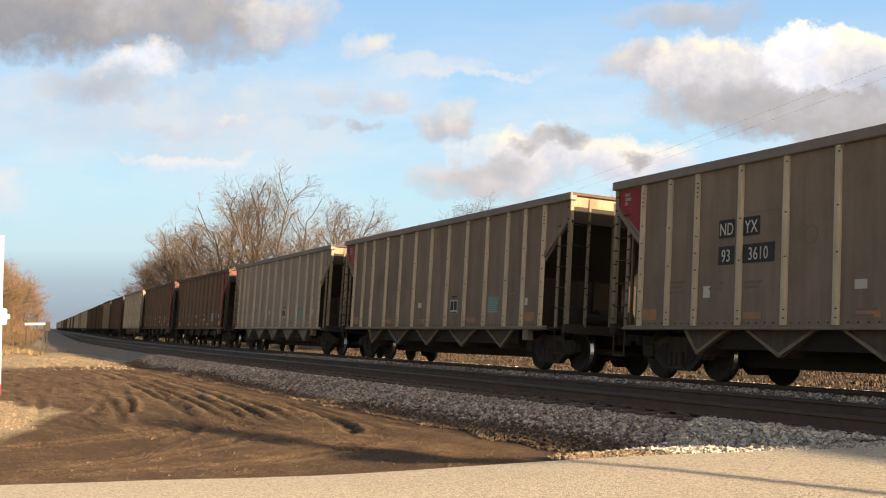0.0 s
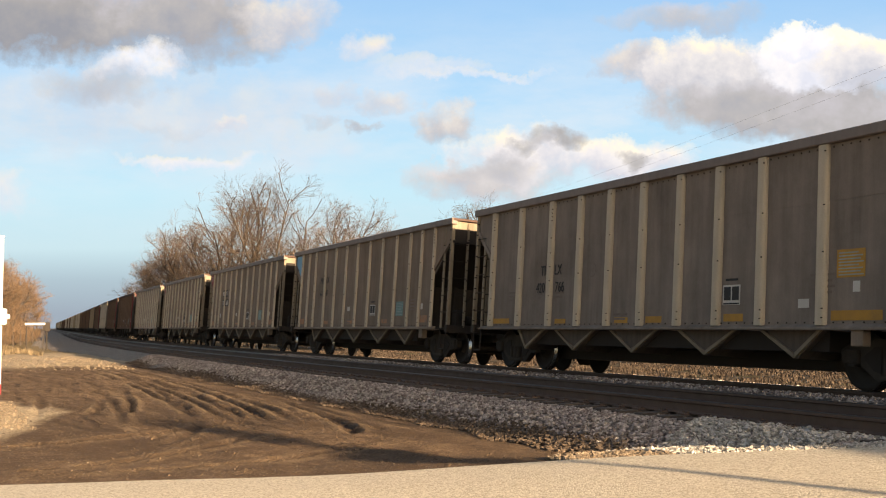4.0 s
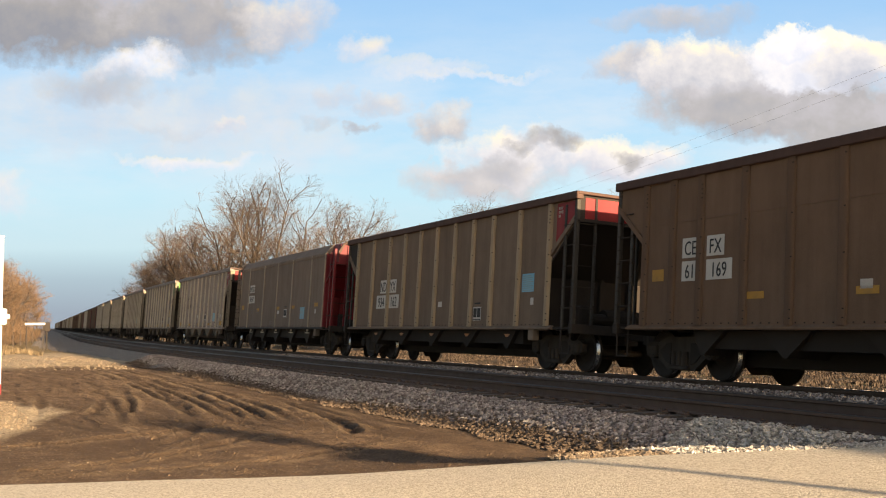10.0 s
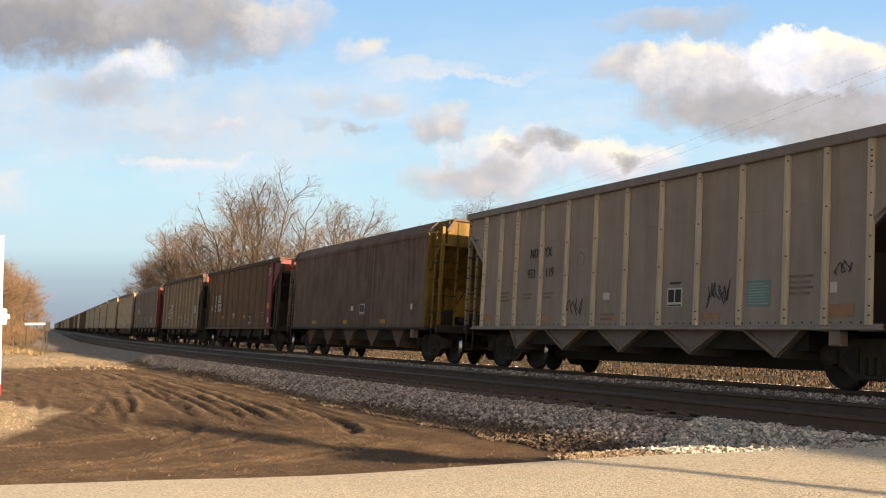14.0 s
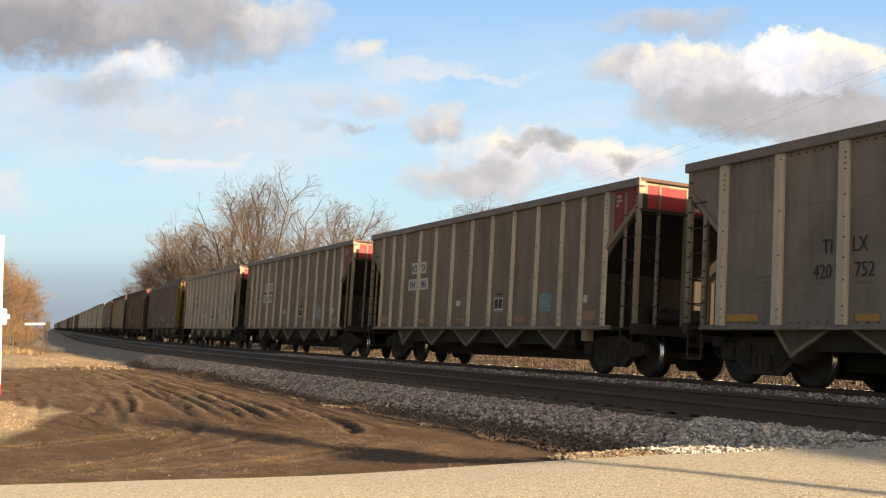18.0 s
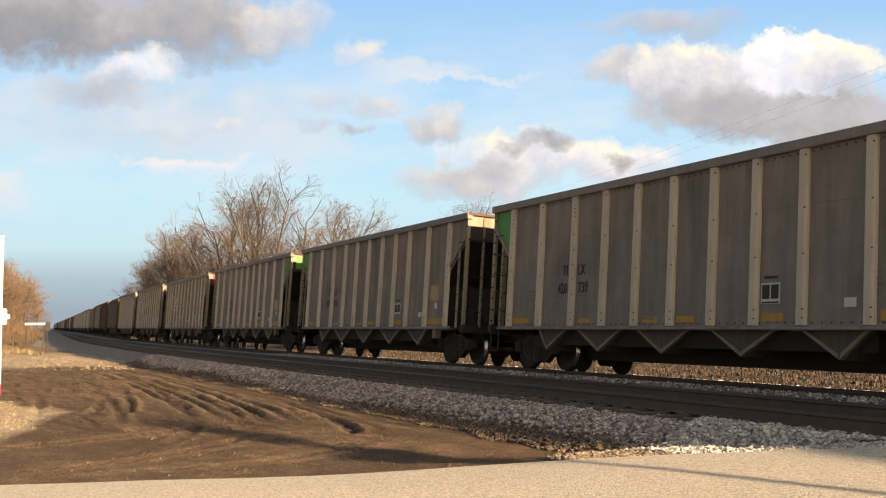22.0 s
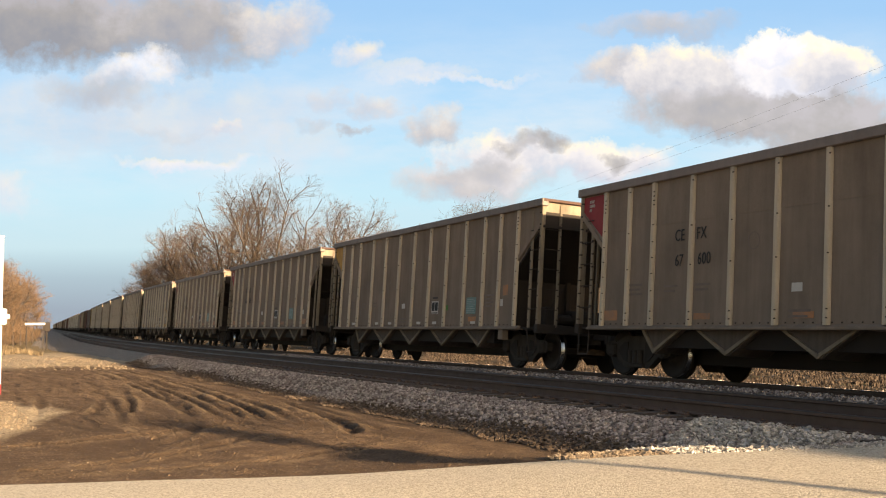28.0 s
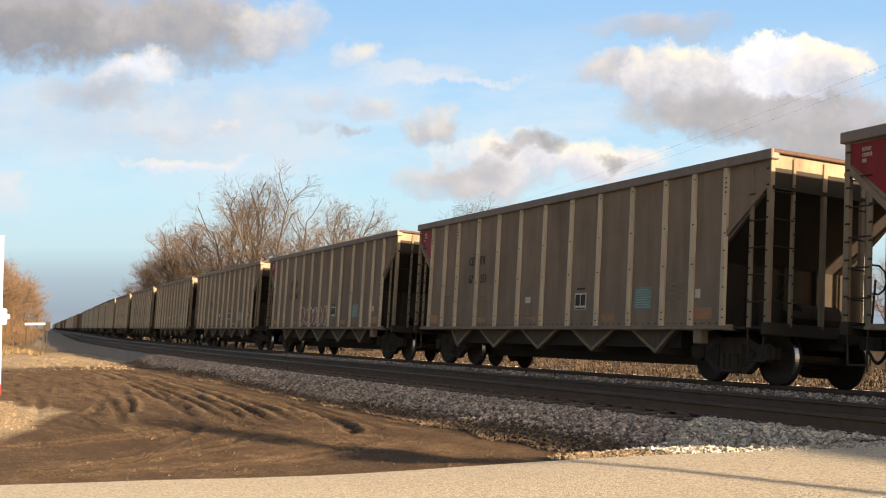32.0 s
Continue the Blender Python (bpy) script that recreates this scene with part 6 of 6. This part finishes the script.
ROSTER = {
    -6: ("brown", {}), -5: ("pale", dict(left=None)), -4: ("brown", dict(left=RED)), -3: ("brown", {}), -2: ("pale", dict(patch=ORANGE)),
    -1: ("plain", dict(left=RED)),
    0: ("plain", dict(marks="ND YX", number="93 3610", plates=True, plate_mat=INK, ink=WHITE, left=RED)),
    1: ("plain", dict(marks="MB KX", number="61 07", left=BLUE)),
    2: ("wide", dict(marks="TI LX", number="420 766", right=GREEN, patch=YPATCH, patches=((1.11, 1.08, 0.84, 0.12), (4.07, 1.07, 0.45, 0.10), (6.41, 1.07, 0.46, 0.11), (7.47, 1.07, 0.51, 0.12), (9.76, 1.08, 0.50, 0.13), (12.25, 1.08, 1.0, 0.15)), box_at=(9.95, 1.34), mark_u=3.80, mark_z=2.14, num_drop=0.38, size=0.23, square=YPATCH, square_at=(12.35, 1.72))),
    3: ("pale", dict(marks="AD LX", number="121 169", right=RED, patch=YPATCH, square=SKYBLUE)),
    4: ("hood_red", dict(marks="NQRX", number="50172", whole=True, plates=True, patch=YPATCH, patches=((1.28, 1.80, 0.44, 0.20), (4.07, 1.70, 0.42, 0.12), (7.40, 1.72, 0.40, 0.12), (9.6, 1.72, 0.40, 0.12), (12.6, 1.75, 0.42, 0.14)), square=SKYBLUE, box_at=(8.72, 1.36), mark_u=3.07, mark_z=2.58, size=0.23)),
    5: ("tan", dict(marks="ND YX", number="934 162", plates=True, left=BLACK, right=RED, patch=None, square=SKYBLUE, square_at=(12.25, 1.80), box_at=(9.95, 1.14), bars=False, mark_u=3.75, mark_z=2.08, size=0.30)),
    6: ("brown", dict(marks="CE FX", number="61 169", plates=True, left=None, right=REDEND, patch=YPATCH, patches=((1.25, 1.84, 0.36, 0.22), (3.92, 1.45, 0.44, 0.12), (6.34, 1.46, 0.44, 0.12), (8.57, 1.45, 0.42, 0.12), (12.8, 1.8, 0.40, 0.22)), square=None, box_at=(9.85, 1.14), bars=False, mark_u=2.74, mark_z=2.28, num_drop=0.42, size=0.26)),
    7: ("hood_yellow", dict(patch=YPATCH, patches=((3.38, 1.12, 0.46, 0.12), (6.83, 1.12, 0.44, 0.12), (10.3, 1.12, 0.44, 0.12)), square=None, box_at=(8.62, 1.38), bars=False)),
    8: ("pale", dict(marks="ND YX", number="933 119", right=RED)),
    9: ("plain", dict(marks="II III", number="III III", plates=True, ink=None, right=RED)),
    10: ("plain", dict(marks="ND YX", number="934 046", plates=True, right=RED)),
    11: ("wide", dict(marks="TI LX", number="420 752", right=GREEN, patch=YPATCH, patches=((1.11, 1.08, 0.84, 0.12), (4.07, 1.07, 0.45, 0.10), (6.41, 1.07, 0.46, 0.11), (7.47, 1.07, 0.51, 0.12), (9.76, 1.08, 0.50, 0.13), (12.25, 1.08, 1.0, 0.15)), box_at=(9.95, 1.34), mark_u=3.80, mark_z=2.10, num_drop=0.38, size=0.23, square=YPATCH, square_at=(12.35, 1.72))),
    12: ("wide", dict(marks="TI LX", number="420 785", left=GREEN, patch=YPATCH, patches=((1.11, 1.08, 0.84, 0.12), (4.07, 1.07, 0.45, 0.10), (6.41, 1.07, 0.46, 0.11), (7.47, 1.07, 0.51, 0.12), (9.76, 1.08, 0.50, 0.13), (12.25, 1.08, 1.0, 0.15)), box_at=(9.95, 1.34), mark_u=3.80, mark_z=2.10, num_drop=0.38, size=0.23, square=YPATCH, square_at=(12.35, 1.72))),
    13: ("wide", dict(marks="TI LX", number="420 739", left=GREEN, patch=YPATCH, patches=((1.11, 1.08, 0.84, 0.12), (4.07, 1.07, 0.45, 0.10), (6.41, 1.07, 0.46, 0.11), (7.47, 1.07, 0.51, 0.12), (9.76, 1.08, 0.50, 0.13), (12.25, 1.08, 1.0, 0.15)), box_at=(9.95, 1.34), mark_u=3.80, mark_z=2.10, num_drop=0.38, size=0.23, square=YPATCH, square_at=(12.35, 1.72))),
    14: ("plain", dict(marks="CE FX", number="67 435", left=RED)),
    15: ("plain", dict(marks="CE FX", number="67 625", left=RED)),
    16: ("plain", dict(left=YPATCH, patch=None)),
    17: ("plain", dict(marks="CE FX", number="67 600", left=RED)),
    18: ("plain", dict(marks="CE FX", number="67 382", left=RED)),
    19: ("plain", dict(marks="CE FX", number="67 351", left=RED)),
    20: ("plain", dict(marks=None, left=RED)),
}
FIRST_CAR, LAST_CAR = -40, 23
TRAIN = {}
_far = random.Random(8)
for n in range(FIRST_CAR, LAST_CAR + 1):
    if n in ROSTER:
        style, opts = ROSTER[n]
        car = take(style)
        car["style"] = style
    else:
        style = _far.choice(("plain", "plain", "pale", "brown", "plain", "tan")) if n < 0 else "plain"
        car = take(style, False)
        car["style"] = style
    tagged(car, LABELS[style], "freight car", "coal train")
    TRAIN[n] = car
for n, (style, opts) in ROSTER.items():
    dress(TRAIN[n], **opts)

scribble(TRAIN[8], 4.85, 1.15, 0.85, 0.55, INK, 3)
scribble(TRAIN[8], 9.75, 1.32, 0.65, 0.52, INK, 7, 16)
scribble(TRAIN[8], 12.80, 1.75, 0.38, 0.26, INK, 11, 8)


def mural(car, u0, z0, widths, high, seed):
    """Sprayed block letters without a word: jagged fills with pale and dark outlines."""
    rng = random.Random(seed)
    x = -HALF_W + STYLES[car["style"]][5]
    fills, pale, dark = B(), B(), B()
    u = u0
    for k, w in enumerate(widths):
        n = rng.choice((6, 7, 8))
        ring = []
        for i in range(n):
            a = 6.283 * i / n + rng.uniform(-0.25, 0.25)
            rr = rng.uniform(0.75, 1.15)
            ring.append((u + w / 2 + math.cos(a) * w * 0.52 * rr, z0 + high / 2 + math.sin(a) * high * 0.5 * rr))
        c = (u + w / 2, z0 + high / 2)
        for i in range(n):
            p, q = ring[i], ring[(i + 1) % n]
            if i % 2 == k % 2 or rng.random() < 0.4:
                prism(fills, [(yu(c[0]), c[1]), (yu(p[0]), p[1]), (yu(q[0]), q[1])], "x", x - 0.011 - 0.0002 * i, x - 0.009)
            rod(pale, (x - 0.014, yu(p[0]), p[1]), (x - 0.014, yu(q[0]), q[1]), 0.019, 4)
            if i % 2:
                mid = (c[0] * 0.6 + p[0] * 0.4, c[1] * 0.6 + p[1] * 0.4)
                rod(pale, (x - 0.014, yu(p[0]), p[1]), (x - 0.014, yu(mid[0]), mid[1]), 0.014, 4)
            else:
                rod(dark, (x - 0.016, yu(p[0] * 0.9 + c[0] * 0.1 + 0.03), p[1] * 0.9 + c[1] * 0.1), (x - 0.016, yu(q[0] * 0.55 + c[0] * 0.45), q[1] * 0.55 + c[1] * 0.45), 0.016, 4)
        u += w * 0.92
    for bm, m in ((pale, WHITE), (dark, INK)):
        for vtx in bm.verts:
            vtx.co.x = x - 0.015 + (vtx.co.x - x + 0.015) * 0.15
    tagged(part("graffiti", fills, PINKISH, car), "faded red sprayed fill of a graffiti piece", kind="stuff")
    tagged(part("graffiti", pale, WHITE, car), "white sprayed outlines of a graffiti piece", kind="stuff")
    tagged(part("graffiti", dark, INK, car), "black sprayed strokes of a graffiti piece", kind="stuff")


mural(TRAIN[18], 4.85, 1.04, (0.62, 0.55, 0.60, 0.50, 0.72, 0.55), 0.74, 5)

# small plates and patches of single cars
decal(TRAIN[6], "end_color_panel", 12.66, 13.36, 1.06, 3.62, REDEND, 0.003)
decal(TRAIN[6], "reflector_patch", 12.80, 13.20, 1.80, 2.02, YPATCH, 0.008)
decal(TRAIN[6], "sticker", 13.02, 13.20, 1.22, 1.42, WHITE, 0.008)
for k in range(3):
    decal(TRAIN[6], "lettering_bar", 11.80, 12.30 - 0.05 * k, 1.62 - 0.12 * k, 1.66 - 0.12 * k, PINKISH, 0.004)
lettering(TRAIN[6], "ROTARY\nCOUPLER\nEND", 12.76, 3.42, 0.085, WHITE, 0.72, "LEFT", 0.012)
decal(TRAIN[0], "sticker", 2.90, 3.08, 1.50, 1.70, WHITE, label="white paper sticker")
for u in (2.2, 4.3, 5.4, 7.6, 8.7, 11.1):
    decal(TRAIN[16], "stencil_plate", u, u + 0.26, 1.08, 1.15, WHITE)
bm = B()
x = -HALF_W + 0.095
prism(bm, [(yu(9.86), 2.70), (yu(10.14), 2.70), (yu(10.14), 2.46), (yu(10.0), 2.30), (yu(9.86), 2.46)], "x", x - 0.011, x - 0.0065)
part("emblem", bm, WHITE, TRAIN[16], "pale shield-shaped emblem")
bm = B()
prism(bm, [(yu(9.89), 2.67), (yu(10.11), 2.67), (yu(10.11), 2.52), (yu(9.89), 2.52)], "x", x - 0.014, x - 0.0105)
part("emblem_field", bm, FADED, TRAIN[16])
decal(TRAIN[16], "sticker", 9.55, 9.68, 1.44, 1.58, GREEN, label="small green sticker")
decal(TRAIN[16], "reflector_patch", 12.80, 13.05, 1.75, 2.0, ORANGE)
decal(TRAIN[16], "reflector_patch", 10.95, 11.4, 1.14, 1.26, ORANGE)


# ---------------------------------------------------------------- what moves
def motions():
    for car in TRAIN.values():
        del car["style"]
    walk(sky_back, [(0.0, pose(0, 0, 0)), (32.0, Matrix.Translation(DRIFT))])
    times = [2.0 * i for i in range(17)]
    turns = [i / 15.0 for i in range(481)]
    for n, car in TRAIN.items():
        walk(car, [(t, car_pose(n, t)) for t in times])
        if n < -1:
            continue
        for w in car.children:
            if w.name.startswith("wheelset"):
                x, y, z = w.matrix_basis.translation
                rows = []
                for t in turns:
                    rolled = (lead(0, t) - lead(0, 0)) / 0.457
                    rows.append((t, pose(x, y, z, -math.degrees(rolled) % 360.0)))
                walk(w, rows)


motions()
